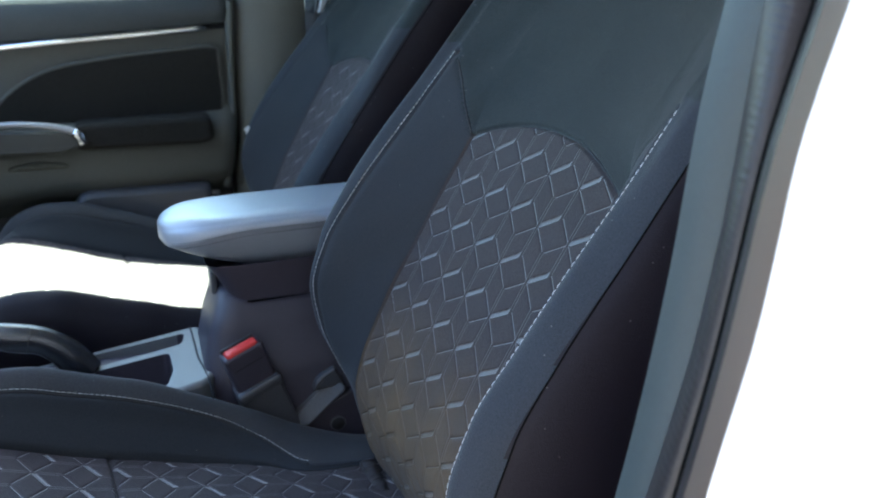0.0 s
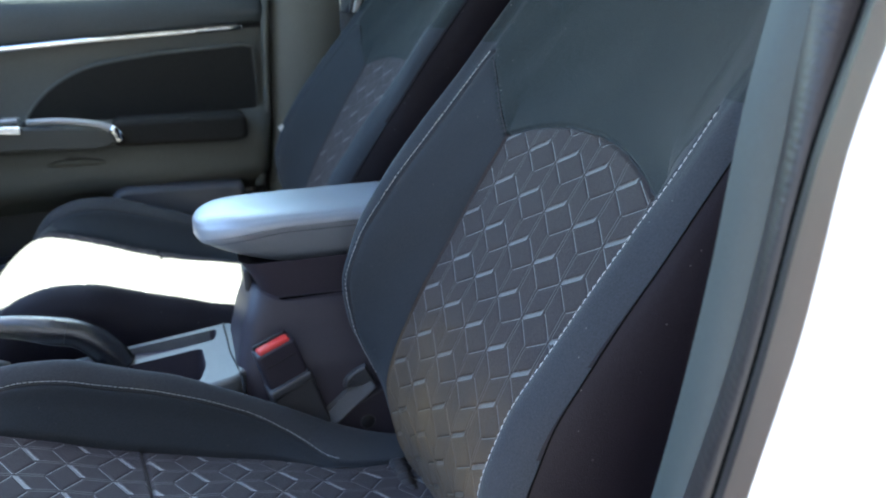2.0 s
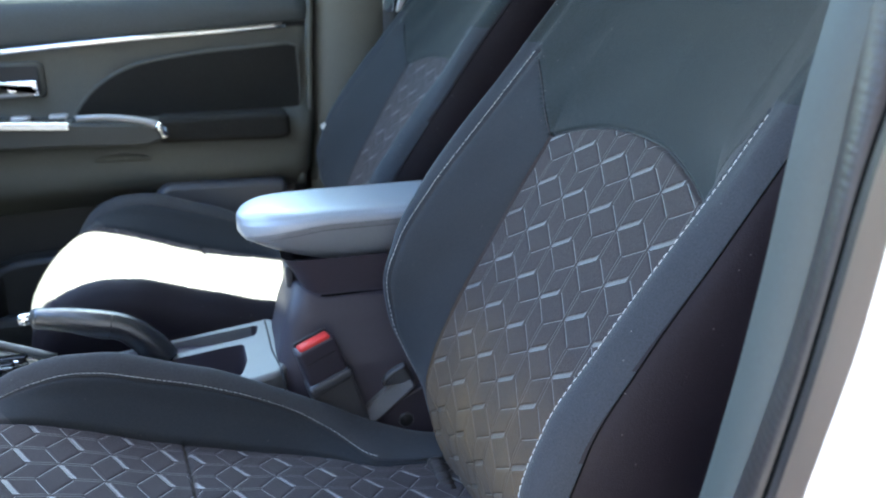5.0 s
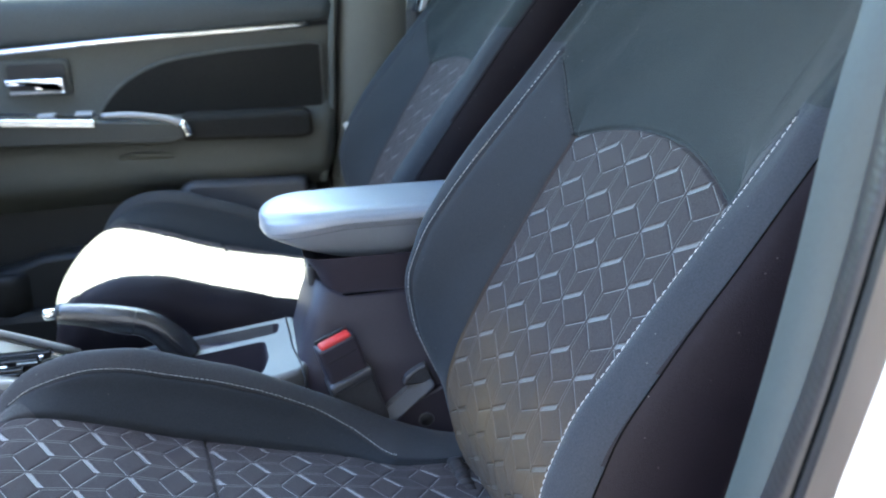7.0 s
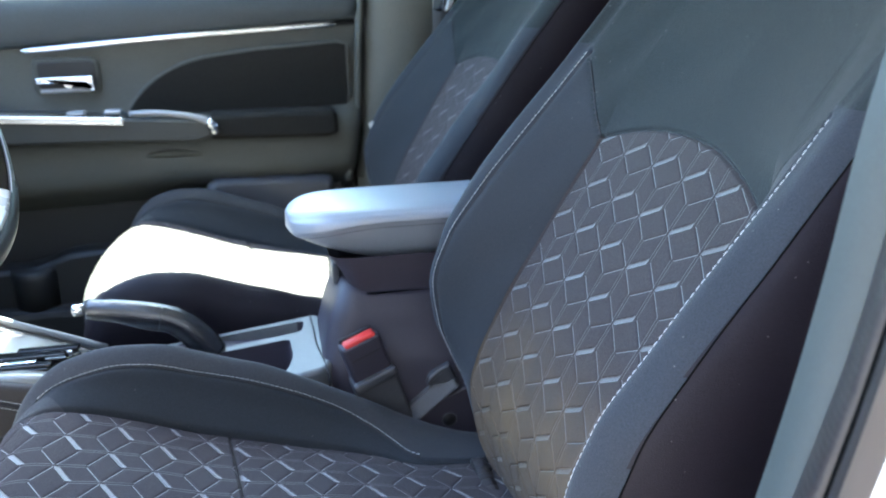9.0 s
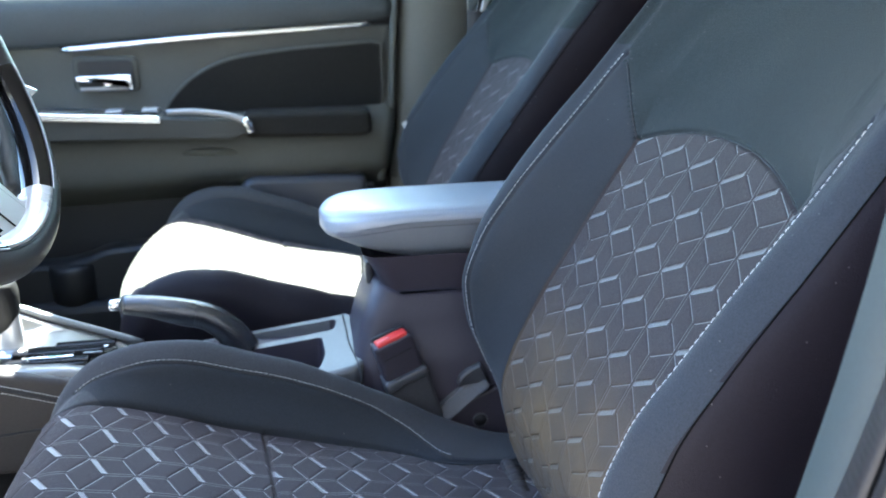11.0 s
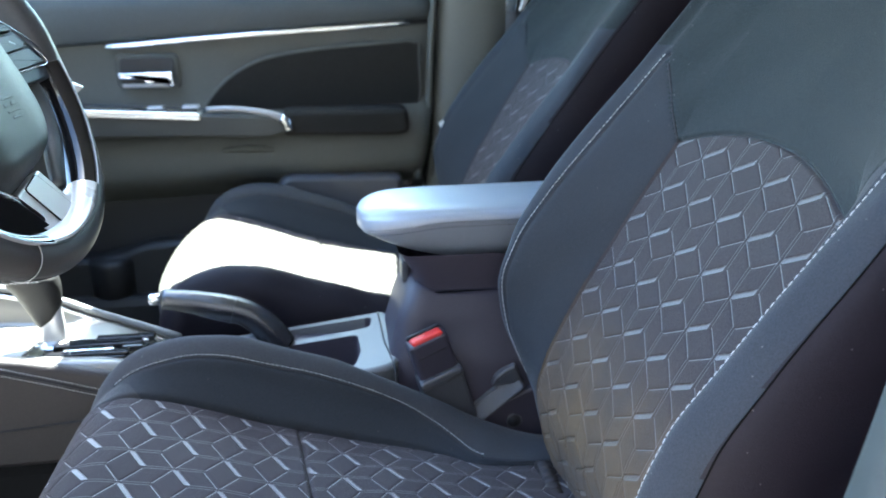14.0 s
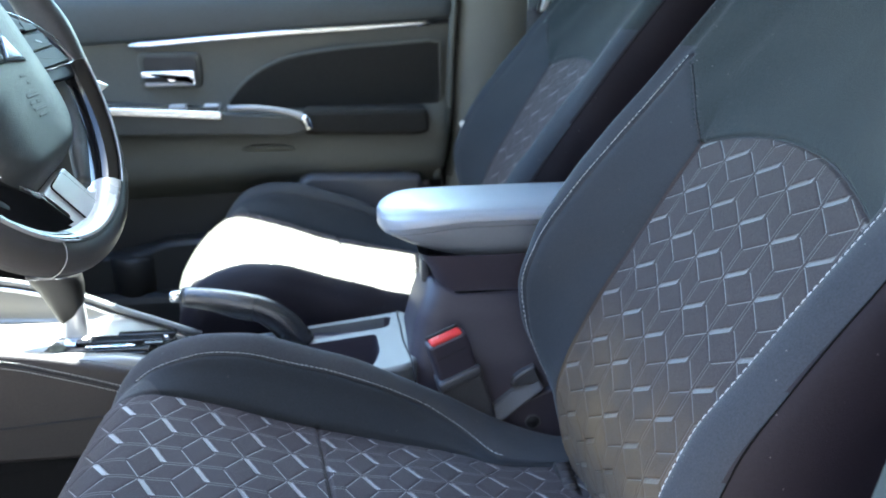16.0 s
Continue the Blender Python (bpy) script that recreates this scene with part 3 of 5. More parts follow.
    pts = []
    for j in cols[::max(1, MID_STEPS // 50)]:
        k = int(np.argmin(np.abs(V[:, j] - arch[:, j])))
        pts.append(P[k, j] + 0.0002 * N[k, j])
    part("panel_piping", tube(bmesh.new(), pts, 0.0009, 6, up=(-1, 0, 0.5)), PIPING, seat, "black seam piping over the panel")


def build_cushion(seat, detail):
    SIDE_STEPS, MID_STEPS = detail["side"], detail["mid"]
    nose_line = [(-0.236, 0.611), (-0.263, 0.601), (-0.282, 0.576), (-0.290, 0.54), (-0.289, 0.49), (-0.280, 0.42)]
    if detail is COARSE:        # its nose is rounder and undercut
        nose_line = [(-0.236, 0.611), (-0.262, 0.602), (-0.278, 0.580), (-0.282, 0.55), (-0.275, 0.50), (-0.255, 0.42)]
    curve = spline([(0.26, 0.505), (0.16, 0.509), (0.10, 0.519), (0.038, 0.532), (-0.024, 0.549), (-0.085, 0.567), (-0.143, 0.589), (-0.20, 0.607), *nose_line], 470)
    s = np.r_[0, np.cumsum(np.linalg.norm(np.diff(curve, axis=0), axis=1))]
    even = np.linspace(0, s[-1], int(680 * detail["rows"]))
    x, zp = np.interp(even, s, curve[:, 0]), np.interp(even, s, curve[:, 1])
    front = np.interp(even, [0, even[np.argmax(zp)], s[-1]], [0, 0, 1])
    nose = np.arange(len(x)) > np.argmin(x)
    rise = smooth_lookup([-0.30, -0.275, -0.250, -0.226, -0.20, -0.151, -0.102, -0.047, 0.009, 0.067, 0.110, 0.150, 0.27],
                         [-0.012, -0.008, 0.000, 0.013, 0.026, 0.047, 0.056, 0.057, 0.053, 0.040, 0.022, 0.005, 0.0])(x)
    crown = smooth_lookup([-0.30, -0.275, -0.25, -0.21, -0.153, -0.097, -0.022, 0.043, 0.109, 0.163, 0.241, 0.27],
                          [-0.010, 0.002, 0.016, 0.037, 0.062, 0.074, 0.072, 0.060, 0.037, 0.014, -0.012, -0.014])(x)
    rise, crown = np.where(nose, -0.012, rise), np.where(nose, -0.010, crown)
    back = np.clip(front * 1.6, 0, 1)           # the nose is rounded in plan
    y0 = smooth_lookup([-0.31, -0.05, 0.06, 0.11, 0.16, 0.27], [0.186, 0.189, 0.186, 0.178, 0.160, 0.155])(x) - 0.008 * back
    gap = smooth_lookup([-0.31, 0.08, 0.13, 0.16, 0.27], [1.0, 1.0, 0.8, 0.35, 0.3])(x)
    inner = crown
    if detail is COARSE:
        inner = np.where(nose, -0.010, crown + smooth_lookup([-0.30, -0.05, 0.02, 0.07, 0.12, 0.18, 0.27], [0.0, 0.0, 0.006, 0.020, 0.034, 0.040, 0.040])(x))

    def section(crown):
        return np.stack([np.stack([y0, x, zp], -1), np.stack([y0 + 0.019 * gap, x, zp + 0.54 * rise], -1), np.stack([y0 + 0.030 * gap, x, zp + rise], -1),
                     np.stack([0.240 + 0 * x, x + 0.006 * back, zp + crown], -1), np.stack([0.263 + 0 * x, x + 0.022 * back, zp + crown - 0.024], -1),
                     np.stack([0.270 + 0 * x, x + 0.045 * back, zp + crown - 0.070], -1), np.stack([0.262 + 0 * x, x + 0.06 * back, np.maximum(zp + crown - 0.16, 0.40)], -1)], 1)
    full = section(crown)
    W = weights(7, SIDE_STEPS)
    side = np.einsum("sk,rkc->rsc", W, full)
    mid = np.linspace(-1, 1, MID_STEPS)
    swell = np.where(nose, -0.003, smooth_lookup([-0.30, -0.20, -0.15, -0.104, -0.06, 0.01, 0.054, 0.101, 0.144, 0.187, 0.27], [-0.003, -0.003, 0.004, 0.0105, 0.0125, 0.019, 0.0255, 0.026, 0.027, 0.022, 0.014])(x))
    rows = len(x)
    M = np.stack([np.broadcast_to(x[:, None], (rows, MID_STEPS)) - 0.010 * back[:, None] * (1 - mid**2), y0[:, None] * mid, zp[:, None] + swell[:, None] * (1 - mid**2)], -1)
    if detail is COARSE:
        turned = 0.012 * np.clip((-0.10 - x) / 0.16, 0, 1) ** 2
        M[..., 0] += turned[:, None] * (1 - 2.0 * (1 - np.abs(mid) ** 2.4))
        side[..., 1] += turned[:, None]
    S = np.stack([side[..., 1], side[..., 0], side[..., 2]], -1)
    other = np.einsum("sk,rkc->rsc", W, section(inner))
    if detail is COARSE:
        other[..., 1] += turned[:, None]
    Sm = np.stack([other[..., 1], other[..., 0], other[..., 2]], -1)[:, ::-1].copy()
    Sm[..., 1] *= -1
    P = np.concatenate([Sm[:, :-1], M, S[:, 1:]], 1)
    ax = np.concatenate([-np.linspace(6, 0, SIDE_STEPS)[:-1] - 1, mid, np.linspace(0, 6, SIDE_STEPS)[1:] + 1])
    N = normals_of(P)
    if N[rows // 3, len(ax) // 2, 2] < 0:
        N = -N
    A = np.broadcast_to(np.abs(ax)[None], P.shape[:2])
    V = np.broadcast_to((-even + even[np.argmin(np.abs(x + 0.2042))] - 0.2042)[:, None], A.shape)   # length along the cushion, rearwards
    Yg = P[..., 1]
    on = A <= 1.0001
    seam_at = -0.046 + (0.17 - Yg) * 0.13
    # the cloth is stretched a little, and cut anew behind the cross seam
    Vc = np.where(P[..., 0] < seam_at, -0.1957 + (V + 0.1947) / 1.05, -0.0189 + (V - 0.0188) / 1.03)
    h = emboss(Yg, Vc, 0.112, -0.2042)
    fade = np.clip((1 - A) * 0.165 / 0.004, 0, 1) * np.clip(np.abs(P[..., 0] - seam_at) / 0.004, 0, 1)
    disp = np.where(on, h * fade, 0)
    disp += crease((A - 1) * np.where(on, 0.165, 0.02), 0.004, 0.003)
    disp += np.where(on & (P[..., 2] > 0.5), crease(P[..., 0] - seam_at, 0.0036, 0.0024) - 0.0016 * np.exp(-np.clip(P[..., 0] - seam_at, 0, 1) / 0.02) * (P[..., 0] > seam_at), 0)
    thread_on = ((x > -0.249) & (x < 0.160) & (np.arange(rows) < np.argmin(x)))[:, None]
    disp += np.where(thread_on, crease((A - 2.97) * 0.026, 0.0022, 0.0011), 0)
    disp += crease((A - 4.9) * 0.03, 0.002, 0.0014)
    disp += np.where(on, 0, 0.0008 * np.sin(V * 41 + A * 2) * np.sin(V * 17))
    P = P + disp[..., None] * N
    a0 = A[:-1, :-1]
    signs = np.broadcast_to(np.sign(ax)[None, :-1], a0.shape)
    sheet("cushion_panel", P, QUILT, seat, "dark cloth panel embossed with a cube pattern", a0 < 1, film=fade * detail["film"], pattern=(Yg - 0.112, Vc + 0.2042))
    inner_cut = (x[:-1, None] > -0.250 + 0.018 * (3 - a0)) & ~nose[:-1, None]      # the outer roll wraps round the front of the insert
    for sgn in (-1, 1):
        sheet("cushion_insert", P, INSERT, seat, "dark blue-grey cloth", (a0 >= 1) & (a0 < 2.95) & (signs == sgn) & inner_cut)
        low = 3.7 if detail is COARSE and sgn < 0 else 4.9      # dark vinyl raised on the passenger's inboard side to stand for its shade
        roll = sheet("cushion_bolster", P, KNITPALE, seat, "", ((a0 >= 2.95) | ((a0 >= 1) & ~inner_cut)) & (a0 < low) & (signs == sgn))
        sheet("cushion_side", P, SIDE, seat, "black grained vinyl", (a0 >= low) & (signs == sgn))
        j = int(np.argmin(np.abs(ax - sgn * 3.05)))
        ks = np.where(thread_on[:, 0])[0]
        jg = int(np.argmin(np.abs(ax - sgn * 2.97)))
        part("groove_seam", tube(bmesh.new(), [tuple(q) for q in (P[ks[::6], jg] + 0.0007 * N[ks[::6], jg])], 0.0011, 6), PIPING, roll, "black seam")
        part("stitching", stitches(bmesh.new(), P[ks, j] + 0.0001 * N[ks, j], N[ks, j], r=detail["thread"]), THREAD, roll, "pale grey contrast stitching")
    # plastic base with rails under the cushion
    bm = bmesh.new()
    box(bm, -0.255, 0.27, -0.235, 0.235, 0.385, 0.47, 0.012)
    part("seat_base", bm, BLACKPL, seat, "black plastic seat base")
    for y in (-0.19, 0.19):
        part("seat_rail", box(bmesh.new(), -0.30, 0.28, y - 0.022, y + 0.022, 0.335, 0.39, 0.004), BLACKPL, seat, "dark steel seat rail")


def build_seat(label, detail, at):
    seat = thing("front_seat", label, "car seat", (0.05, 0, 0.335), "front seats")
    build_cushion(seat, detail)
    build_backrest(seat, detail)
    # ribbed elastic tab along the crease
    bm = bmesh.new()
    ys = np.linspace(0.150, -0.20, 260)
    rows = []
    for y in ys:
        s = (float(y) - 0.15) / 0.0125
        z = 0.5205 - 0.0026 * math.exp(-((s - round(s)) * 0.0125 / 0.0011) ** 2) - 0.004 * max(0.0, (float(y) - 0.140) / 0.01)
        rows.append([bm.verts.new((0.213 + dx, float(y), z + dz)) for dx, dz in ((-0.001, -0.016), (0.000, -0.002), (0.002, 0.0), (0.009, 0.0008), (0.015, 0.0), (0.017, -0.014))])
    for p, q in zip(rows[:-1], rows[1:]):
        for k in range(5):
            bm.faces.new((p[k], q[k], q[k + 1], p[k + 1]))
    part("elastic_tab", bm, SIDEPAD, seat, "ribbed dark elastic tab")
    for ch in seat.children:
        ch.matrix_parent_inverse = Matrix.Translation((-0.05, 0, -0.335))
    seat.location = at
    return seat


build_seat("black cloth driver's car seat with cube-embossed panels and pale stitching", FINE, (0.05, 0, 0.335))
passenger_seat = build_seat("black cloth passenger car seat with its cushion in bright sun", COARSE, (0.060, 0.745, 0.325))
tagw = part("side_tag", box(bmesh.new(), -0.006, 0.006, -0.002, 0.002, -0.009, 0.009, 0.0015), THREAD, passenger_seat, "small pale sewn tag")
tagw.matrix_parent_inverse = Matrix.Translation((-0.060, -0.745, -0.325))
tagw.matrix_basis = pose(0.2125, 0.965, 0.748, 0, -30, -25)


# ---- body shell and floor ----
def slab(name, label, category, mat, x0, x1, y0, y1, z0, z1, bevel=0.0):
    ob = part(name, box(bmesh.new(), x0, x1, y0, y1, z0, z1, bevel), mat, smooth=False)
    return tagged(ob, label, category, kind="structure")


slab("ground", "dark worn asphalt in bright sun", "ground", ASPHALT, -2500, 2500, -2500, 2500, -0.3, 0.0)
# Unseen wall, put behind the camera to hold back skylight from the open door.
slab("wall_behind", "plain grey unseen wall added behind the camera to block skylight", "wall", RENDER, -9, 9, -3.6, -3.4, 0.0, 5.2)
slab("floor", "black carpeted car floor", "floor", CARPET, -1.3, 1.6, -0.40, 1.14, 0.30, 0.336)
slab("floor_tunnel", "black carpeted floor tunnel", "floor", CARPET, -1.2, 1.5, 0.292, 0.475, 0.337, 0.49, 0.03)
slab("ceiling", "light grey cloth headliner under the roof", "ceiling", LINER, -0.19, 1.55, -0.45, 1.02, 1.53, 1.58, 0.02)
# Unseen rail, added to take skylight off the driver's upper backrest.
slab("roof_rail", "light grey unseen roof rail added over the open door for shade", "roof rail", LINER, -0.19, 1.55, -0.49, -0.37, 1.43, 1.528, 0.03)
slab("roof", "white painted car roof", "car roof", WHITE, -0.21, 1.6, -0.49, 1.06, 1.585, 1.61, 0.01)
slab("wall_front", "black trimmed bulkhead under the windscreen", "wall", CARPET, -1.32, -1.28, -0.42, 1.16, 0.2, 1.0)
slab("wall_rear", "dark trimmed tailgate", "wall", BLACKPL, 1.6, 1.64, -0.42, 1.16, 0.3, 1.05)
slab("sill", "black plastic sill trim", "trim", BLACKPL, -1.25, 1.5, 1.01, 1.12, 0.337, 0.41, 0.015)
slab("sill", "white painted door sill", "sill", WHITE, -1.0, 0.2, -0.46, -0.36, 0.28, 0.40, 0.02)
slab("wall_far", "white painted outer door skin", "car body", WHITE, -1.25, 1.6, 1.17, 1.20, 0.25, 0.965, 0.01)
slab("wall_near", "white painted rear quarter", "car body", WHITE, 1.0, 1.7, -0.49, -0.40, 0.25, 0.98, 0.01)
for (xa, za, xb, zb) in ((-1.25, 0.98, -0.19, 1.55),):
    for y in (-0.37, 1.08):
        bm = tube(bmesh.new(), [(xa, y, za), ((xa + xb) / 2, y * 0.99, (za + zb) / 2 + 0.03), (xb, y + (0.05 if y < 0 else -0.05), zb)], 0.045, 10, flat=1.3)
        tagged(part("windscreen_pillar", bm, LINER), "grey trimmed windscreen pillar", "pillar", kind="structure")
dash = tagged(part("dashboard", prism(bmesh.new(), rounded([(-1.27, 1.0), (-0.72, 0.99), (-0.60, 0.93), (-0.62, 0.72), (-0.80, 0.55), (-1.27, 0.5)], 0.05), 1.48, "y", -0.40),
                   DOORUP, smooth=False), "black soft-touch dashboard", "dashboard", kind="structure")


# Opaque panes, unseen, added so that no light enters from behind.
for y0, y1, ya, yb in ((-0.50, -0.46, -0.46, -0.31), (1.17, 1.20, 1.17, 1.03)):
    bm = bmesh.new()
    prism(bm, [(0.46, 0.96), (1.55, 0.99), (1.45, 1.56), (0.58, 1.56)], 0.006, "y", 0.0)
    for v in bm.verts:
        v.co.y += ya + (yb - ya) * (v.co.z - 0.96) / 0.6
    tagged(part("side_window", bm, DARKPANE, smooth=False), "opaque dark pane closing the unseen rear door window", "car window", kind="structure")
bm = prism(bmesh.new(), [(-0.32, 1.03), (1.05, 1.03), (1.02, 1.57), (-0.29, 1.57)], 0.006, "x", 1.60)
tagged(part("rear_window", bm, DARKPANE, smooth=False), "opaque dark pane closing the unseen tailgate window", "car window", kind="structure")
tagged(part("rear_bench", prism(bmesh.new(), rounded([(0.75, 0.36), (0.74, 0.60), (0.80, 0.64), (1.22, 0.60), (1.42, 1.12), (1.52, 1.10), (1.35, 0.36)], 0.05), 1.32, "y", -0.30, 0.03), SIDE), "black rear seat bench", "car seat")
bm = prism(bmesh.new(), [(-0.40, 0.0), (1.10, 0.0), (1.03, 1.0), (-0.36, 1.0)], 0.005, "x", 0.0)
for v in bm.verts:
    f = v.co.z
    v.co.x += -1.26 + 1.07 * f
    v.co.z = 0.985 + 0.57 * f + 0.06 * math.sin(math.pi * f)
tagged(part("windscreen", bm, SCREEN, smooth=False), "clear green-tinted windscreen", "windscreen", kind="structure")
bm = prism(bmesh.new(), [(-0.75, 0.98), (0.20, 0.98), (0.23, 1.54), (-0.28, 1.54)], 0.004, "y", 0.0)
for v in bm.verts:
    v.co.y += 1.135 - 0.11 * (v.co.z - 0.96) / 0.6
tagged(part("window_1", bm, SIDEGLASS, smooth=False), "closed green-tinted passenger window", "car window", kind="structure")
# Filler added to close a light leak beside the far pillar.
tagged(part("gap_filler", box(bmesh.new(), 0.160, 0.30, 1.125, 1.165, 0.45, 1.06, 0.004), BLACKPL), "black filler behind the door trim, closing a light gap", "door frame", kind="structure")
# unseen frame behind the far door's window, widened to keep sun off the backrest
bm = prism(bmesh.new(), [(0.165, 0.99), (0.52, 0.99), (0.60, 1.56), (0.21, 1.56)], 0.05, "y", 0.0)
for v in bm.verts:
    v.co.y += 1.10 - 0.13 * (v.co.z - 0.96) / 0.6
tagged(part("window_frame", bm, BLACKPL, smooth=False), "black frame behind the passenger window, widened to block sun", "window frame", kind="structure")


# ---- far door ----
def door_panel():
    door = thing("door_1", "closed passenger door with dark plastic trim and silver strips", "car door", (-0.2, 1.10, 0.45), kind="structure")
    xs = np.linspace(-0.95, 0.205, 90)

    def surface(name, prof, mat, label="", x1=None, lean=0.0):
        zs, ys = np.array([p[0] for p in prof]), np.array([p[1] for p in prof])
        c = spline(np.stack([zs, ys], -1), 60)
        P = np.empty((60, 90, 3))
        for i, (zz_, yy_) in enumerate(c):
            end = 0.221 + 0.16 * min(0, zz_ - 0.80) if x1 is None else x1
            P[i, :, 0] = np.linspace(-0.95, end, 90)
            wedge = (P[i, :, 0] + 0.15) * lean * (1 - np.clip((zz_ - 0.93) / 0.04, 0, 1))
            P[i, :, 1], P[i, :, 2] = yy_, zz_ + wedge
            # the rear edge turns away round the rim
            roll = np.clip((P[i, :, 0] - (end - 0.02)) / 0.02, 0, 1)
            P[i, :, 1] += 0.05 * roll**2
        return sheet(name, P, mat, door, label)
    surface("upper_trim", [(0.919, 1.094), (0.924, 1.084), (0.95, 1.078), (0.975, 1.081), (0.999, 1.093), (1.004, 1.10), (1.000, 1.13), (0.985, 1.165)], DOORUP, "dark soft-touch upper trim", lean=0.055)
    surface("middle_trim", [(0.60, 1.10), (0.64, 1.055), (0.66, 1.047), (0.70, 1.050), (0.74, 1.062), (0.78, 1.082), (0.84, 1.092), (0.918, 1.093)], DOORPL, "warm grey plastic door trim", lean=0.03)
    surface("lower_trim", [(0.35, 1.10), (0.50, 1.098), (0.60, 1.102)], BLACKPL, "black plastic lower door trim")
    # long bright strip
    pts = spline([(-0.423, 1.082, 0.899), (-0.16, 1.081, 0.916), (0.163, 1.083, 0.931)], 30)
    bm = bmesh.new()
    tube(bm, pts, [0.0045 + 0.0005 * math.sin(i / 9) for i in range(30)], 8, flat=1.1)
    part("trim_strip", bm, CHROME, door, "long polished silver strip")
    # cloth insert
    out = spline([(-0.247, 0.772), (-0.236, 0.792), (-0.198, 0.832), (-0.13, 0.868), (-0.019, 0.886), (0.08, 0.893), (0.160, 0.898)], 26)
    outline = [tuple(p) for p in out] + [(0.179, 0.893), (0.181, 0.80), (0.176, 0.765), (-0.05, 0.768)]
    bm = prism(bmesh.new(), outline, 0.02, "y", 1.0755, 0.004)
    insert = part("door_insert", bm, DOORCL, door, "dark brown cloth insert")
    part("insert_rim", tube(bmesh.new(), [(a, 1.079, b) for a, b in outline], 0.0036, 8, closed=True, up=(0, 1, 0)), DOORPL, insert, "rounded grey plastic rim")
    # armrest pad
    bm = prism(bmesh.new(), rounded([(-0.095, 0.776), (0.150, 0.774), (0.152, 0.728), (0.13, 0.722), (-0.095, 0.729)], 0.014), 0.075, "y", 1.013, 0.009, 3)
    part("door_armrest", bm, DOORCL, door, "black padded armrest")
    # switch panel and grab handle
    bm = prism(bmesh.new(), rounded([(-0.62, 0.802), (-0.244, 0.777), (-0.10, 0.766), (-0.082, 0.737), (-0.12, 0.726), (-0.245, 0.732), (-0.62, 0.74)], 0.008), 0.08, "y", 1.013, 0.005)
    panel = part("switch_panel", bm, SWITCHPL, door, "grey plastic switch panel and pull")
    bm = prism(bmesh.new(), rounded([(-0.62, 0.803), (-0.245, 0.779), (-0.245, 0.7635), (-0.62, 0.7875)], 0.004), 0.05, "y", 1.008, 0.003)
    part("silver_band", bm, SATIN, panel, "satin silver band")
    pts = spline([(-0.235, 1.02, 0.784), (-0.19, 1.014, 0.785), (-0.15, 1.010, 0.781), (-0.11, 1.008, 0.772), (-0.088, 1.008, 0.760), (-0.081, 1.010, 0.741)], 24)
    tubes = tube(bmesh.new(), pts, [0.004 + 0.003 * (i / 23) ** 3 for i in range(24)], 8, flat=1.4)
    part("pull_trim", tubes, DULLSILV, panel, "curved dull silver pull trim")
    part("pull_end", tube(bmesh.new(), [q + np.array([0, -0.0012, 0.0006]) for q in pts[18:]], [0.0068 + 0.0012 * (i / 5) for i in range(len(pts) - 18)], 8, flat=1.3), CHROME, panel, "bright pull end")
    pts = spline([(-0.236, 1.058, 0.694), (-0.19, 1.053, 0.699), (-0.14, 1.053, 0.698), (-0.092, 1.058, 0.690)], 20)
    bm = tube(bmesh.new(), pts, [0.002 + 0.008 * math.sin(math.pi * i / 19) ** 0.6 for i in range(20)], 12, flat=0.8)
    part("finger_recess", bm, DOORPL, door)
    for x in (-0.33, -0.265):
        bm = box(bmesh.new(), x - 0.016, x + 0.016, 1.02, 1.045, 0.785, 0.792, 0.003)
        part("window_switch", bm, DULLSILV, panel, "small pale grey window switch")
    # release handle in its bowl
    ring = rounded([(-0.408, 0.886), (-0.288, 0.884), (-0.288, 0.816), (-0.408, 0.819)], 0.014)
    bm = prism(bmesh.new(), ring, 0.012, "y", 1.084, 0.004)
    bowl_ring = part("handle_surround", bm, DOORPL, door)
    bowl = rounded([(-0.398, 0.878), (-0.296, 0.877), (-0.296, 0.824), (-0.398, 0.826)], 0.010)
    bm = prism(bmesh.new(), bowl, 0.004, "y", 1.0805, 0.001)
    part("handle_bowl", bm, BLACKPL, bowl_ring, "black recessed bowl")
    lever = part("door_handle", prism(bmesh.new(), rounded([(-0.402, 0.851), (-0.298, 0.852), (-0.296, 0.823), (-0.308, 0.823), (-0.309, 0.839), (-0.400, 0.840)], 0.004), 0.012, "y", 1.064, 0.003), CHROME, bowl_ring, "chrome release lever")
    part("lever_web", prism(bmesh.new(), rounded([(-0.356, 0.840), (-0.330, 0.840), (-0.338, 0.829), (-0.350, 0.829)], 0.003), 0.006, "y", 1.071, 0.002), SATIN, lever, "satin silver web")
    part("lever_lip", box(bmesh.new(), -0.396, -0.306, 1.072, 1.079, 0.8215, 0.829, 0.002), DULLSILV, lever, "dull silver lower lip")
    # pocket
    bm = prism(bmesh.new(), rounded([(-0.10, 0.645), (0.14, 0.638), (0.13, 0.50), (-0.15, 0.50), (-0.13, 0.60)], 0.02), 0.07, "y", 1.035, 0.012)
    part("door_pocket", bm, GREYPL, door, "dark grey moulded map pocket")
    bm = prism(bmesh.new(), rounded([(-0.64, 0.484), (-0.47, 0.487), (-0.425, 0.497), (-0.385, 0.512), (-0.15, 0.526), (-0.14, 0.40), (-0.64, 0.40)], 0.015), 0.06, "y", 1.045, 0.010)
    pocket = part("lower_pocket", bm, BLACKPL, door, "black bottle pocket")
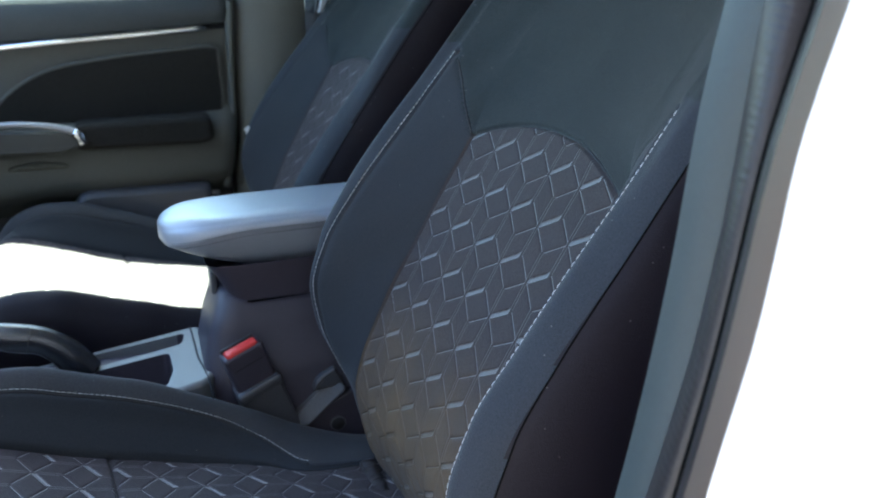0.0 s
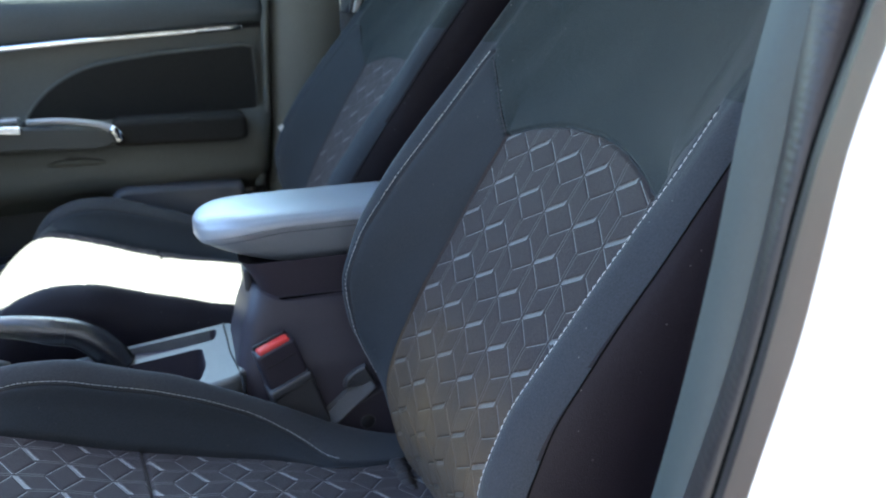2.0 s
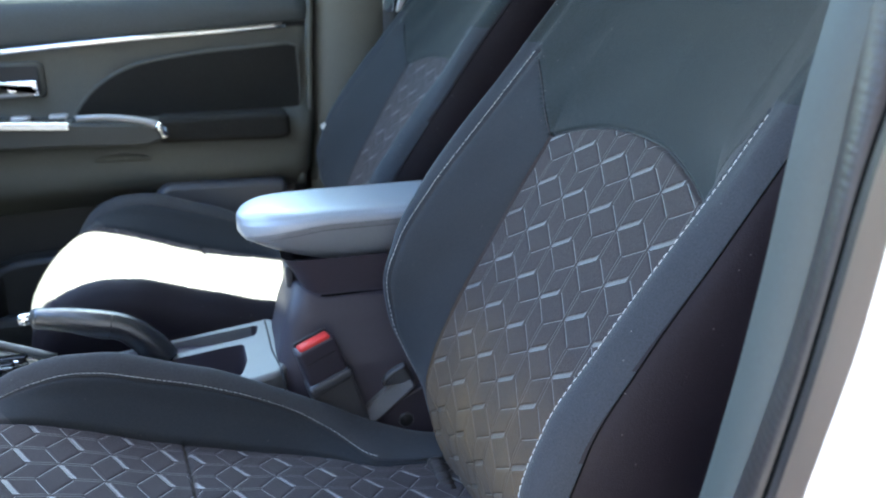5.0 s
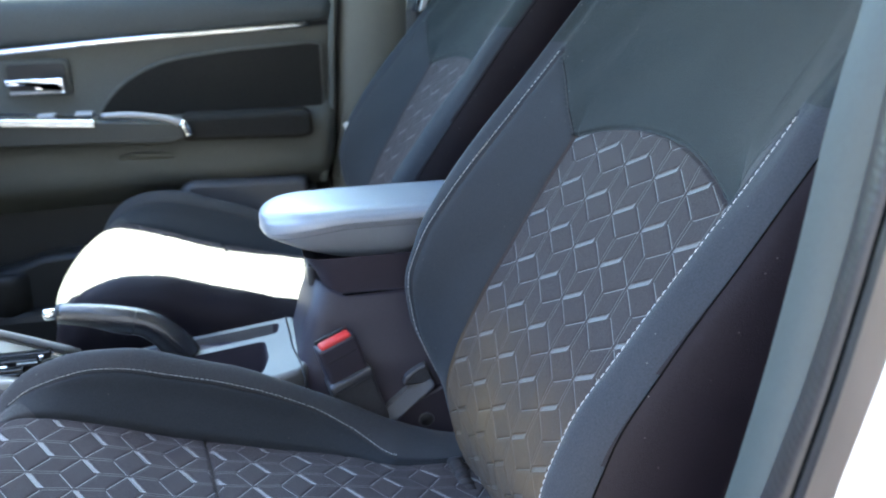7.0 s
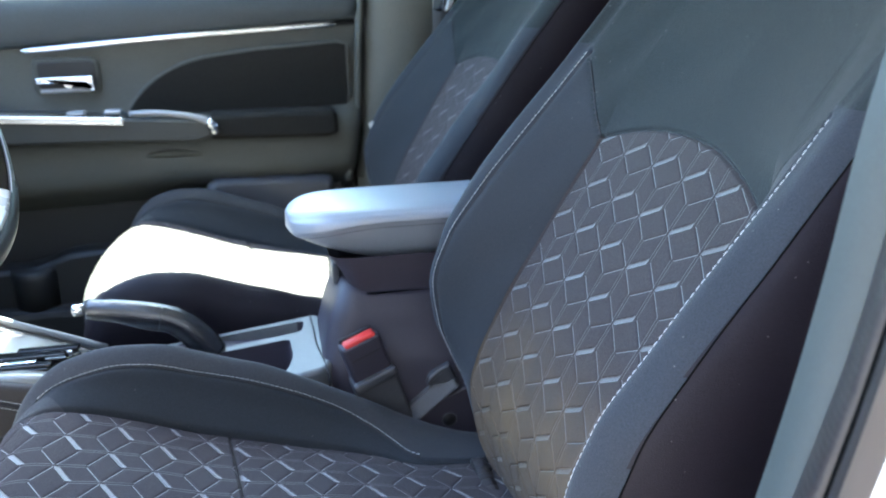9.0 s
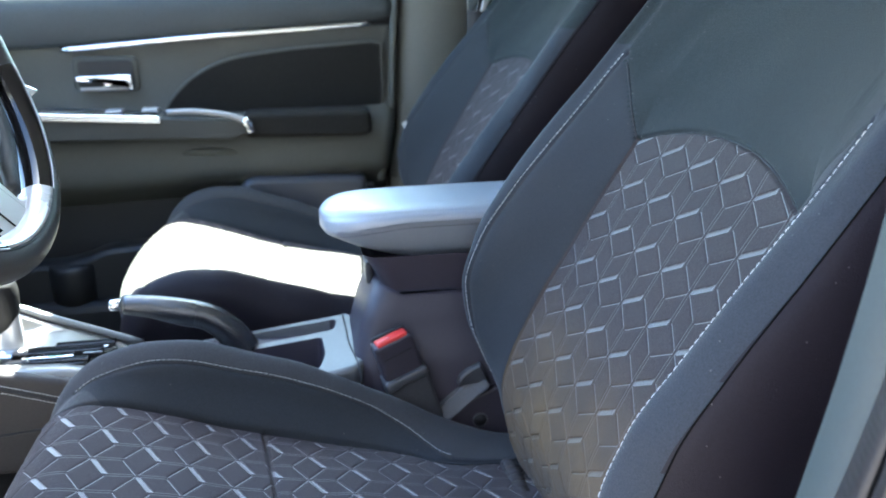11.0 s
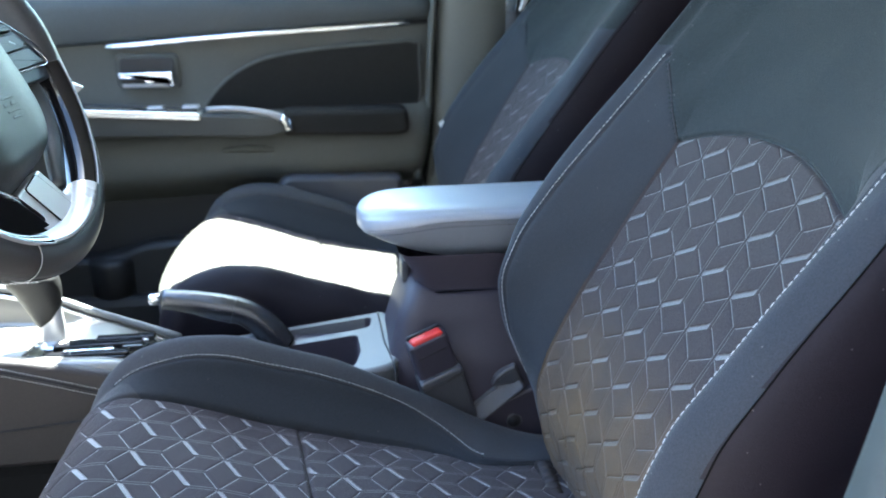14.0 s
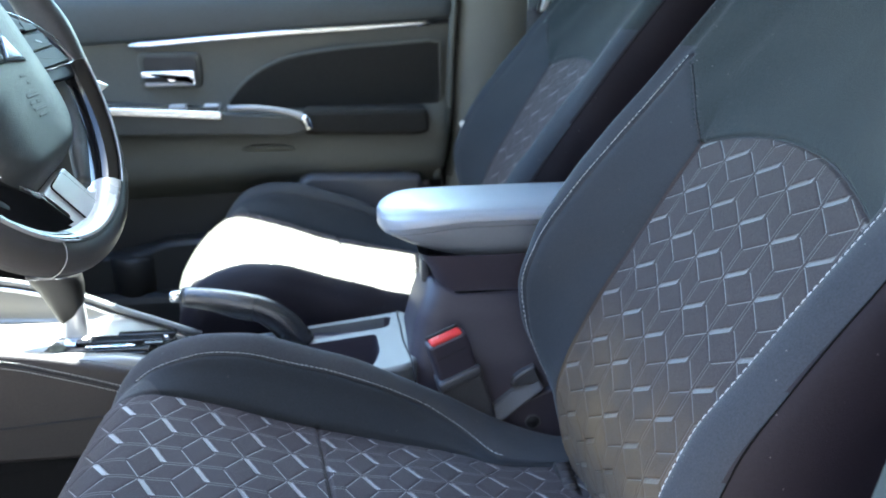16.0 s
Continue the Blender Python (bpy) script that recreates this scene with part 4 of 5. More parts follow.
    part("bottle_holder", tube(bmesh.new(), [(-0.455, 1.062, 0.36), (-0.455, 1.062, 0.470), (-0.455, 1.062, 0.482), (-0.455, 1.062, 0.486)], [0.044, 0.047, 0.046, 0.042], 28, up=(0, 1, 0)), BLACKPL, pocket, "black rounded bottle holder")
    # rear rim of the panel
    bm = tube(bmesh.new(), spline([(0.212, 1.088, 0.98), (0.205, 1.086, 0.90), (0.199, 1.085, 0.80), (0.187, 1.078, 0.70), (0.170, 1.072, 0.62)], 20), 0.0105, 8, flat=0.8)
    part("panel_rim", bm, DOORPL, door)
    for ch in door.children:
        ch.matrix_parent_inverse = Matrix.Translation((0.2, -1.10, -0.45))
    return door


door_panel()


def far_pillar():
    p = thing("pillar_far", "grey plastic centre pillar with seat belt guide", "pillar", (0.28, 1.10, 0.42), kind="structure")
    prof = spline([(0.216, 1.15), (0.222, 1.105), (0.234, 1.088), (0.28, 1.075), (0.34, 1.078), (0.38, 1.10), (0.42, 1.15)], 30)
    P = np.empty((30, 30, 3))
    for i, z in enumerate(np.linspace(0.42, 1.5, 30)):
        P[i, :, 0] = prof[:, 0] + 0.075 * (z - 0.97) + 0.04 * min(0, z - 0.72)
        P[i, :, 1] = prof[:, 1] - 0.11 * max(0, z - 1.0)
        P[i, :, 2] = z
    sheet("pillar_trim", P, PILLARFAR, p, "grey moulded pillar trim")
    bm = tube(bmesh.new(), [(0.214, 1.105, 0.45), (0.186, 1.105, 0.63), (0.216, 1.105, 0.78), (0.231, 1.105, 0.98), (0.27, 1.05, 1.5)], 0.007, 8)
    part("door_seal", bm, RUBBER, p, "black rubber door seal")
    bm = tube(bmesh.new(), [(0.199, 1.094, 0.62), (0.221, 1.094, 0.74), (0.235, 1.094, 0.86), (0.2465, 1.091, 0.98), (0.285, 1.038, 1.5)], 0.009, 8)
    part("trim_lip", bm, PILLARFAR, p, "pale grey rounded trim lip")
    for ch in p.children:
        ch.matrix_parent_inverse = Matrix.Translation((-0.28, -1.10, -0.42))
    back = tagged(part("rear_door_trim", prism(bmesh.new(), [(0.40, 0.42), (1.5, 0.42), (1.5, 1.0), (0.42, 0.98)], 0.03, "y", 1.12), DOORPL, smooth=False), "dark grey rear door trim", "door trim", kind="structure")
    return p


far_pillar()
belt = thing("seat_belt", "black seat belt hanging at the centre pillar with chrome tongue", "seat belt", (0.35, 1.05, 0.5))
part("webbing", prism(bmesh.new(), [(0.345, 0.40), (0.392, 0.40), (0.400, 1.45), (0.353, 1.45)], 0.0014, "y", 1.052), BELT, belt, "black webbing")
part("tongue", prism(bmesh.new(), rounded([(0.346, 0.956), (0.366, 0.951), (0.372, 0.99), (0.348, 1.0)], 0.004), 0.004, "y", 1.034, 0.001), CHROME, belt, "chrome belt tongue")
part("tongue_grip", prism(bmesh.new(), rounded([(0.371, 0.952), (0.381, 0.955), (0.395, 0.985), (0.384, 1.0)], 0.003), 0.010, "y", 1.030, 0.002), SILVERPT, belt)
for ch in belt.children:
    ch.matrix_parent_inverse = Matrix.Translation((-0.35, -1.05, -0.5))


# ---- centre console ----
def console():
    c = thing("centre_console", "dark plastic centre console with silver shift panel and padded side", "console", (-0.1, 0.37, 0.45))
    # near side, padded above and plain below
    bm = prism(bmesh.new(), rounded([(-0.75, 0.478), (-0.20, 0.486), (-0.17, 0.55), (-0.262, 0.598), (-0.36, 0.619), (-0.42, 0.628), (-0.75, 0.66)], 0.012), 0.016, "y", 0.272, 0.0070, 4)
    pad = part("side_panel", bm, SIDEPAD, c, "brown-grey padded side panel")
    bm = tube(bmesh.new(), [(-0.75, 0.2725, 0.531), (-0.42, 0.2715, 0.531), (-0.30, 0.2715, 0.541), (-0.2, 0.273, 0.548)], 0.0016, 6)
    part("side_seam", bm, PIPING, pad)
    seam = [(-0.75, 0.2712, 0.6455), (-0.41, 0.2708, 0.6145), (-0.35, 0.2708, 0.5985), (-0.25, 0.2712, 0.5655)]
    part("pad_seam", tube(bmesh.new(), spline(seam, 40), 0.0010, 6), PIPING, pad, "black seam between the stitching")
    for dz in (-0.002, -0.011):
        cv = spline([(-0.75, 0.2715, 0.652 + dz), (-0.41, 0.2712, 0.621 + dz), (-0.35, 0.2712, 0.605 + dz), (-0.25, 0.2715, 0.572 + dz)], 80)
        part("stitching", stitches(bmesh.new(), cv, np.tile([[0, -1.0, 0]], (80, 1)), pitch=0.0042, dash=0.0030, r=0.00045), THREAD, pad, "twin pale stitching")
    # shift panel, a shallow trough
    xs = np.linspace(-0.72, -0.215, 60)
    yy = np.linspace(0.283, 0.441, 48)
    floor_z = np.interp(yy, [0.283, 0.290, 0.305, 0.325, 0.441], [-0.004, 0.006, 0.004, -0.004, -0.006])
    wall = np.clip((yy - 0.425) / 0.012, 0, 1)
    wall = wall * wall * (3 - 2 * wall)
    rail = smooth_lookup((-0.75, -0.46, -0.424, -0.362, -0.327, -0.256, -0.20), (0.705, 0.656, 0.648, 0.629, 0.613, 0.584, 0.560))
    P = np.empty((60, 48, 3))
    for i, x in enumerate(xs):
        P[i, :, 0], P[i, :, 1] = x, yy
        base = 0.604 - 0.05 * (x + 0.30) * (x < -0.30) - 0.02 * np.clip((x + 0.30) / 0.08, 0, 1) ** 2 + floor_z
        sag = base - np.clip((yy - 0.36) / 0.07, 0, 1) * max(0.0, 0.602 - float(rail(x)))
        P[i, :, 2] = sag * (1 - wall) + wall * (float(rail(x)) - 0.006)
    sheet("shift_panel", P, SHIFTPL, c, "satin silver shift panel")
    far = [(x, 0.442, float(rail(x))) for x in np.linspace(-0.72, -0.215, 30)]
    part("rim", tube(bmesh.new(), far, 0.0054, 8, flat=0.9), TRAYPL, c, "satin grey plastic rim")
    far = [(x, 0.4355, float(rail(x)) - 0.0085) for x in np.linspace(-0.72, -0.225, 30)]
    part("rim_edge", tube(bmesh.new(), far, 0.0028, 8), SATIN, c, "bright silver edge")
    bm = bmesh.new()
    prism(bm, rounded([(-0.385, 0.304), (-0.255, 0.306), (-0.224, 0.346), (-0.240, 0.362), (-0.375, 0.366)], 0.005), 0.010, "z", 0.596, 0.002)
    gate = part("shift_gate", bm, GLOSSBK, c, "gloss black shift gate")
    for name, label, mat, x0, x1, y0, y1, z1 in (
            ("gate_lid", "gloss black raised lid", GLOSSBK, -0.300, -0.229, 0.3500, 0.3620, 0.6110),
            ("gate_bar", "gloss black gate bar", GLOSSBK, -0.345, -0.240, 0.3300, 0.3420, 0.6120),
            ("gate_bar", "gloss black gate bar", GLOSSBK, -0.370, -0.252, 0.3080, 0.3185, 0.6105),
            ("gate_step", "gloss black gate step", GLOSSBK, -0.262, -0.238, 0.3215, 0.3285, 0.6110),
            ("gate_strip", "thin bright strip", SATIN, -0.372, -0.236, 0.3450, 0.3500, 0.6085),
            ("gate_strip", "thin bright strip", SATIN, -0.332, -0.272, 0.3215, 0.3275, 0.6090),
            ("gate_mark", "small green indicator", GREENPL, -0.302, -0.284, 0.3226, 0.3264, 0.6098)):
        part(name, box(bmesh.new(), x0, x1, y0, y1, 0.6045, z1, 0.0012), mat, gate, label)
    # tray with two wells
    tray = bmesh.new()
    ring_o = rounded([(-0.215, 0.288), (0.038, 0.274), (0.064, 0.279), (0.076, 0.297), (0.077, 0.36), (0.066, 0.455), (-0.215, 0.455)], 0.012)

    def top(x):
        return 0.576 + 0.12 * x
    prism(tray, ring_o, 0.13, "z", 0.44)
    for v in tray.verts:
        if v.co.z > 0.5:
            v.co.z = top(v.co.x)
    bmesh.ops.bevel(tray, geom=[e for e in tray.edges if all(v.co.z > 0.52 for v in e.verts)], offset=0.006, segments=3, profile=0.5, affect="EDGES")
    body = part("tray", tray, TRAYPL, None, "dark plastic tray")
    for floor_z, w in ((0.528, [(-0.12, 0.296), (0.018, 0.292), (0.027, 0.33), (0.024, 0.386), (-0.12, 0.388)]), (0.560, [(-0.13, 0.400), (0.041, 0.403), (0.046, 0.438), (-0.13, 0.443)])):
        cut = bmesh.new()
        prism(cut, rounded(w, 0.010), 0.2, "z", floor_z)
        me = bpy.data.meshes.new("well")
        cut.to_mesh(me)
        cut.free()
        tool = new("well", me)
        mod = body.modifiers.new("well", "BOOLEAN")
        mod.operation, mod.solver, mod.object = "DIFFERENCE", "EXACT", tool
        dg = bpy.context.evaluated_depsgraph_get()
        cooked = bpy.data.meshes.new_from_object(body.evaluated_get(dg))
        body.modifiers.clear()
        body.data = cooked
        bpy.data.objects.remove(tool)
    body.data.materials.append(CONSOLE)
    for f in body.data.polygons:
        q = f.center
        if -0.14 < q.x < 0.05 and 0.288 < q.y < 0.446 and 0.5 < q.z < top(q.x) - 0.007:
            f.material_index = 1
    body.parent = c
    # tower under the armrest
    tw = bmesh.new()
    secs = []
    for z, x0, y0, y1 in ((0.44, 0.062, 0.280, 0.460), (0.57, 0.062, 0.280, 0.460), (0.586, 0.063, 0.284, 0.456), (0.605, 0.068, 0.290, 0.452), (0.63, 0.074, 0.296, 0.447), (0.656, 0.091, 0.300, 0.444), (0.661, 0.098, 0.304, 0.440)):
        o = rounded([(x0, y0 + 0.004), (0.38, y0), (0.38, y1), (x0, y1 - 0.004)], 0.030, 6)
        secs.append([tw.verts.new((a, b, z + (0.017 * min(1, max(0, 0.128 - a) / 0.032) if z > 0.65 else 0))) for a, b in o])
    for p, q in zip(secs[:-1], secs[1:]):
        for i in range(len(p)):
            tw.faces.new((p[i], p[(i + 1) % len(p)], q[(i + 1) % len(q)], q[i]))
    tw.faces.new(secs[-1])
    part("tower", tw, CONSOLE, c, "dark plastic storage tower")
    part("tray_joint", tube(bmesh.new(), spline([(0.0545, 0.452, 0.5828), (0.0565, 0.403, 0.5835), (0.0580, 0.349, 0.5838), (0.0625, 0.313, 0.5840), (0.066, 0.281, 0.581), (0.0675, 0.2695, 0.570), (0.068, 0.2690, 0.53)], 24), 0.0013, 6), PIPING, c, "dark joint line")
    part("latch", box(bmesh.new(), 0.083, 0.092, 0.345, 0.385, 0.664, 0.692, 0.003), GREYPL, c)
    for ch in c.children:
        ch.matrix_parent_inverse = Matrix.Translation((0.1, -0.37, -0.45))
    return c


console()


def armrest():
    a = thing("armrest", "blue-grey vinyl centre armrest shining in the daylight", "armrest", (0.2, 0.372, 0.67))
    # neck
    nk = bmesh.new()
    secs = []
    for z, x0, g in ((0.655, 0.103, 0.010), (0.676, 0.098, 0.008), (0.694, 0.090, 0.004), (0.714, 0.078, 0.000)):
        o = rounded([(x0, 0.300 + g), (0.37, 0.300 + g), (0.37, 0.444 - g), (x0, 0.444 - g)], 0.025, 6)
        secs.append([nk.verts.new((p, q, z)) for p, q in o])
    for p, q in zip(secs[:-1], secs[1:]):
        for i in range(len(p)):
            nk.faces.new((p[i], p[(i + 1) % len(p)], q[(i + 1) % len(q)], q[i]))
    part("neck", nk, CONSOLE, a, "dark plastic lid base")
    part("neck_joint", tube(bmesh.new(), [(p, q, 0.6635) for p, q in rounded([(0.1005, 0.3085), (0.37, 0.3085), (0.37, 0.4355), (0.1005, 0.4355)], 0.025, 6)], 0.0016, 6, closed=True), GAPBK, a, "black joint round the lid base")
    # pad: rows along x, superellipse sections
    n, m = 70, 72
    P = np.empty((n, m + 1, 3))
    xs = 0.030 + 0.36 * (1 - np.cos(np.linspace(0, math.pi / 2, n)))
    for i, x in enumerate(xs):
        u = np.clip((x - 0.030) / 0.085, 0, 1)
        w = 0.072 * (1 - (1 - u) ** 2.6) ** 0.48 + 0.0005
        topz = 0.754 + 0.0165 * (1 - (1 - np.clip((x - 0.030) / 0.050, 0, 1)) ** 2.6) ** 0.5
        botz = 0.740 - 0.041 * (1 - (1 - np.clip((x - 0.030) / 0.125, 0, 1)) ** 1.5) ** 0.9
        t = np.linspace(0, 2 * math.pi, m + 1)
        cs_, sn = np.cos(t), np.sin(t)
        yy = np.sign(cs_) * np.where(sn > 0, np.abs(cs_) ** 0.40, np.abs(cs_) ** 0.30)
        zz_ = np.sign(sn) * np.where(sn > 0, np.abs(sn) ** 0.78, np.abs(sn) ** 0.62)
        yy = yy * (1 - 0.27 * np.clip(-zz_, 0, 1) ** 0.9)
        mid = max(0.7530 - 0.020 * (1 - np.clip((x - 0.030) / 0.11, 0, 1)) ** 1.5, botz + 0.002)
        P[i, :, 0] = x
        P[i, :, 1] = 0.372 + w * yy * (1 - 0.05 * (zz_ > 0.6))
        P[i, :, 2] = np.where(zz_ > 0, mid + zz_ * (topz - mid), mid + zz_ * (mid - botz))
        groove = np.exp(-((zz_ - 0.02) / 0.07) ** 2)
        P[i, :, 1] -= 0.0018 * np.sign(cs_) * groove * (w > 0.02)
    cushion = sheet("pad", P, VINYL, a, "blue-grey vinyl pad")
    k = int(np.argmin(np.abs(np.sign(np.sin(np.linspace(0, 2 * math.pi, m + 1))) * np.abs(np.sin(np.linspace(0, 2 * math.pi, m + 1))) ** 0.78 - 0.14) + (np.arange(m + 1) < m // 4) * 9))
    cv = P[12:, k] + np.array([0, -0.0006, 0])
    part("stitching", stitches(bmesh.new(), cv, np.tile([[0, -0.9, 0.4]], (len(cv), 1)), pitch=0.0045, dash=0.003, r=0.0004), GREYPL, cushion, "dark tone-on-tone stitching")
    low = cv + np.array([0, 0.0012, -0.0065])
    part("stitching", stitches(bmesh.new(), low, np.tile([[0, -0.9, -0.2]], (len(low), 1)), pitch=0.0045, dash=0.003, r=0.0004), GREYPL, cushion, "dark tone-on-tone stitching")
    for ch in a.children:
        ch.matrix_parent_inverse = Matrix.Translation((-0.2, -0.372, -0.67))
    return a


armrest()


def handbrake():
    h = thing("handbrake", "black handbrake lever with chrome button", "handbrake", (-0.1, 0.40, 0.47))
    rows = spline([(-0.2235, 0.6395, 0.0126), (-0.1870, 0.6330, 0.0153), (-0.1480, 0.6225, 0.0180), (-0.1240, 0.6155, 0.0172), (-0.1045, 0.6015, 0.0185), (-0.0875, 0.5810, 0.0198), (-0.0765, 0.5630, 0.0193)], 40)
    pts, rad = [(float(x), 0.40, float(z)) for x, z, q in rows], [float(q) for x, z, q in rows]
    part("grip", tube(bmesh.new(), pts, [q * 1.02 for q in rad], 24, flat=1.0), GRIP, h, "smooth black grip")
    part("collar", tube(bmesh.new(), [(pts[0][0] + d, 0.40, pts[0][2]) for d in (-0.003, -0.002, 0.003, 0.004)], [rad[0] * q for q in (0.78, 0.92, 1.0, 0.97)], 24), BLACKPL, h)
    part("button", tube(bmesh.new(), [(-0.2415, 0.40, 0.6395), (-0.2395, 0.40, 0.6395), (-0.2235, 0.40, 0.6395)], [0.0055, 0.0075, 0.0075], 14), CHROME, h, "chrome push button")
    ring = tube(bmesh.new(), [pts[18], [0.85 * a + 0.15 * b for a, b in zip(pts[18], pts[19])]], [rad[18] * 1.02 + 0.0003] * 2, 24)
    part("grip_joint", ring, PIPING, h)
    bm = prism(bmesh.new(), rounded([(-0.195, 0.555), (-0.16, 0.572), (-0.10, 0.572), (-0.06, 0.55), (-0.06, 0.50), (-0.20, 0.50)], 0.012), 0.03, "y", 0.386, 0.008)
    part("boot", bm, CARPET, h, "black lever boot")
    for ch in h.children:
        ch.matrix_parent_inverse = Matrix.Translation((0.1, -0.40, -0.47))


handbrake()


def shifter():
    s = thing("gear_shifter", "black leather gear shifter with silver neck", "gear shifter", (-0.35, 0.36, 0.60))
    # neck: oval sections, flared at the foot
    def loft(rows, n=26, power=0.8):
        """Closed skin through oval sections (x0, x1, z at the front, z at the back, half width in y)."""
        P = np.empty((len(rows), n + 1, 3))
        for i, (x0, x1, za, zb, w) in enumerate(rows):
            t = np.linspace(0, 2 * math.pi, n + 1)
            c, q = np.cos(t), np.sin(t)
            c = np.sign(c) * np.abs(c) ** power
            q = np.sign(q) * np.abs(q) ** power
            P[i, :, 0] = (x0 + x1) / 2 - c * (x1 - x0) / 2
            P[i, :, 1] = 0.36 + q * w
            P[i, :, 2] = (za + zb) / 2 + c * (za - zb) / 2
        return P
    part_rows = spline([(-0.364, -0.334, 0.597, 0.597, 0.013), (-0.366, -0.336, 0.610, 0.612, 0.012), (-0.366, -0.337, 0.632, 0.646, 0.0115), (-0.366, -0.338, 0.645, 0.655, 0.011)], 16)
    sheet("neck", loft(part_rows), SILVERPT, s, "satin silver neck")
    rows = spline([(-0.3660, -0.3410, 0.6270, 0.6440, 0.0120), (-0.3700, -0.3365, 0.6330, 0.6560, 0.0140), (-0.3780, -0.3350, 0.6520, 0.6680, 0.0170), (-0.3880, -0.3345, 0.6720, 0.6800, 0.0200),
                   (-0.3980, -0.3355, 0.6880, 0.6880, 0.0225), (-0.4000, -0.3370, 0.6960, 0.6930, 0.0225), (-0.3960, -0.3430, 0.7020, 0.6990, 0.0180), (-0.3800, -0.3600, 0.7045, 0.7030, 0.0080), (-0.371, -0.369, 0.7048, 0.7040, 0.0010)], 48)
    knob = sheet("knob", loft(rows), KNOB, s, "black stitched leather knob")
    sheet("knob_base", loft([(-0.3660, -0.3410, 0.6270, 0.6440, 0.0120), (-0.354, -0.352, 0.636, 0.637, 0.001)]), KNOB, s)
    cv = spline([(-0.3985, 0.352, 0.6905), (-0.390, 0.3400, 0.6925), (-0.372, 0.3372, 0.6935), (-0.352, 0.3385, 0.6925)], 30)
    part("stitching", stitches(bmesh.new(), cv, np.tile([[0, -0.9, 0.4]], (30, 1)), pitch=0.005, dash=0.0035), GREYPL, knob)
    part("boot", tube(bmesh.new(), [(-0.350, 0.35, 0.594), (-0.350, 0.35, 0.603), (-0.350, 0.352, 0.611)], [0.034, 0.026, 0.012], 12, up=(0, 1, 0), flat=0.6), SATIN, s, "crinkled silver boot")
    for ch in s.children:
        ch.matrix_parent_inverse = Matrix.Translation((0.35, -0.36, -0.60))


shifter()


def buckle():
    b = thing("seat_belt_buckle", "black seat belt buckle with a red button", "buckle", (0.13, 0.27, 0.48))
    M = pose(0.104, 0.268, 0.623, 0, -17, 14) @ Matrix.Diagonal((1.16, 1.12, 1.07, 1))

    def local(bm, *a, **k):
        box(bm, *a, **k)
        for v in bm.verts:
            v.co = M @ v.co
        return bm
    hous = part("housing", local(bmesh.new(), -0.0215, 0.0215, -0.010, 0.012, -0.052, 0.0, bevel=0.004, segments=3), CONSOLE, b, "black plastic housing")
    part("release_button", local(bmesh.new(), -0.0175, 0.0175, -0.0085, 0.0060, -0.009, 0.0030, bevel=0.0025), RED, hous, "glossy red release button")
    part("slot_lip", local(bmesh.new(), -0.0185, 0.0185, 0.006, 0.0105, -0.006, 0.0045, bevel=0.0015), BLACKPL, hous)
    part("mark", local(bmesh.new(), -0.016, 0.016, -0.0106, -0.0098, -0.0185, -0.0175), PIPING, hous)
    sleeve = part("sleeve", local(bmesh.new(), -0.0235, 0.0235, -0.013, 0.014, -0.125, -0.044, bevel=0.004, segments=3), GREYPL, b, "dark grey plastic sleeve")
    part("sleeve_lip", local(bmesh.new(), -0.0255, 0.0235, -0.0185, -0.010, -0.055, -0.043, bevel=0.0035, segments=3), GREYPL, sleeve)
    for ch in b.children:
        ch.matrix_parent_inverse = Matrix.Translation((-0.13, -0.27, -0.48))


buckle()


def recliner():
    r = thing("hinge_cover", "dark plastic seat hinge cover with a round hole", "hinge cover", (0.2, 0.265, 0.42))
    plate = prism(bmesh.new(), rounded([(0.135, 0.485), (0.195, 0.523), (0.30, 0.573), (0.32, 0.42), (0.12, 0.42)], 0.01), 0.020, "y", 0.2715, 0.003)
    part("plate", plate, CONSOLE, r)
    bm = prism(bmesh.new(), rounded([(0.146, 0.507), (0.165, 0.523), (0.186, 0.542), (0.214, 0.565), (0.228, 0.547), (0.200, 0.525), (0.179, 0.508), (0.160, 0.496)], 0.005), 0.020, "y", 0.263, 0.004, 3)
    for v in bm.verts:                         # its face leans back
        v.co.y += 0.75 * (v.co.z - 0.496 - 0.75 * (v.co.x - 0.160))
    part("ridge", bm, GREYPL, r, "smooth grey hinge ridge")
    bm = prism(bmesh.new(), rounded([(0.186, 0.548), (0.190, 0.560), (0.200, 0.568), (0.216, 0.575), (0.228, 0.549)], 0.003), 0.020, "y", 0.273, 0.003)
    part("ridge_step", bm, GREYPL, r)
    bm = tube(bmesh.new(), [(0.2145, 0.2735, 0.4985), (0.2145, 0.2705, 0.4985)], [0.0085, 0.0085], 20)
    part("hole", bm, PIPING, r, "black round hole")
    ring = [(0.2145 + 0.0090 * math.cos(a), 0.2712, 0.4985 + 0.0090 * math.sin(a)) for a in np.linspace(0, 2 * math.pi, 25)]
    part("hole_rim", tube(bmesh.new(), ring, 0.0012, 6, up=(0, 1, 0)), GREYPL, r)
    for ch in r.children:
        ch.matrix_parent_inverse = Matrix.Translation((-0.2, -0.265, -0.42))


recliner()


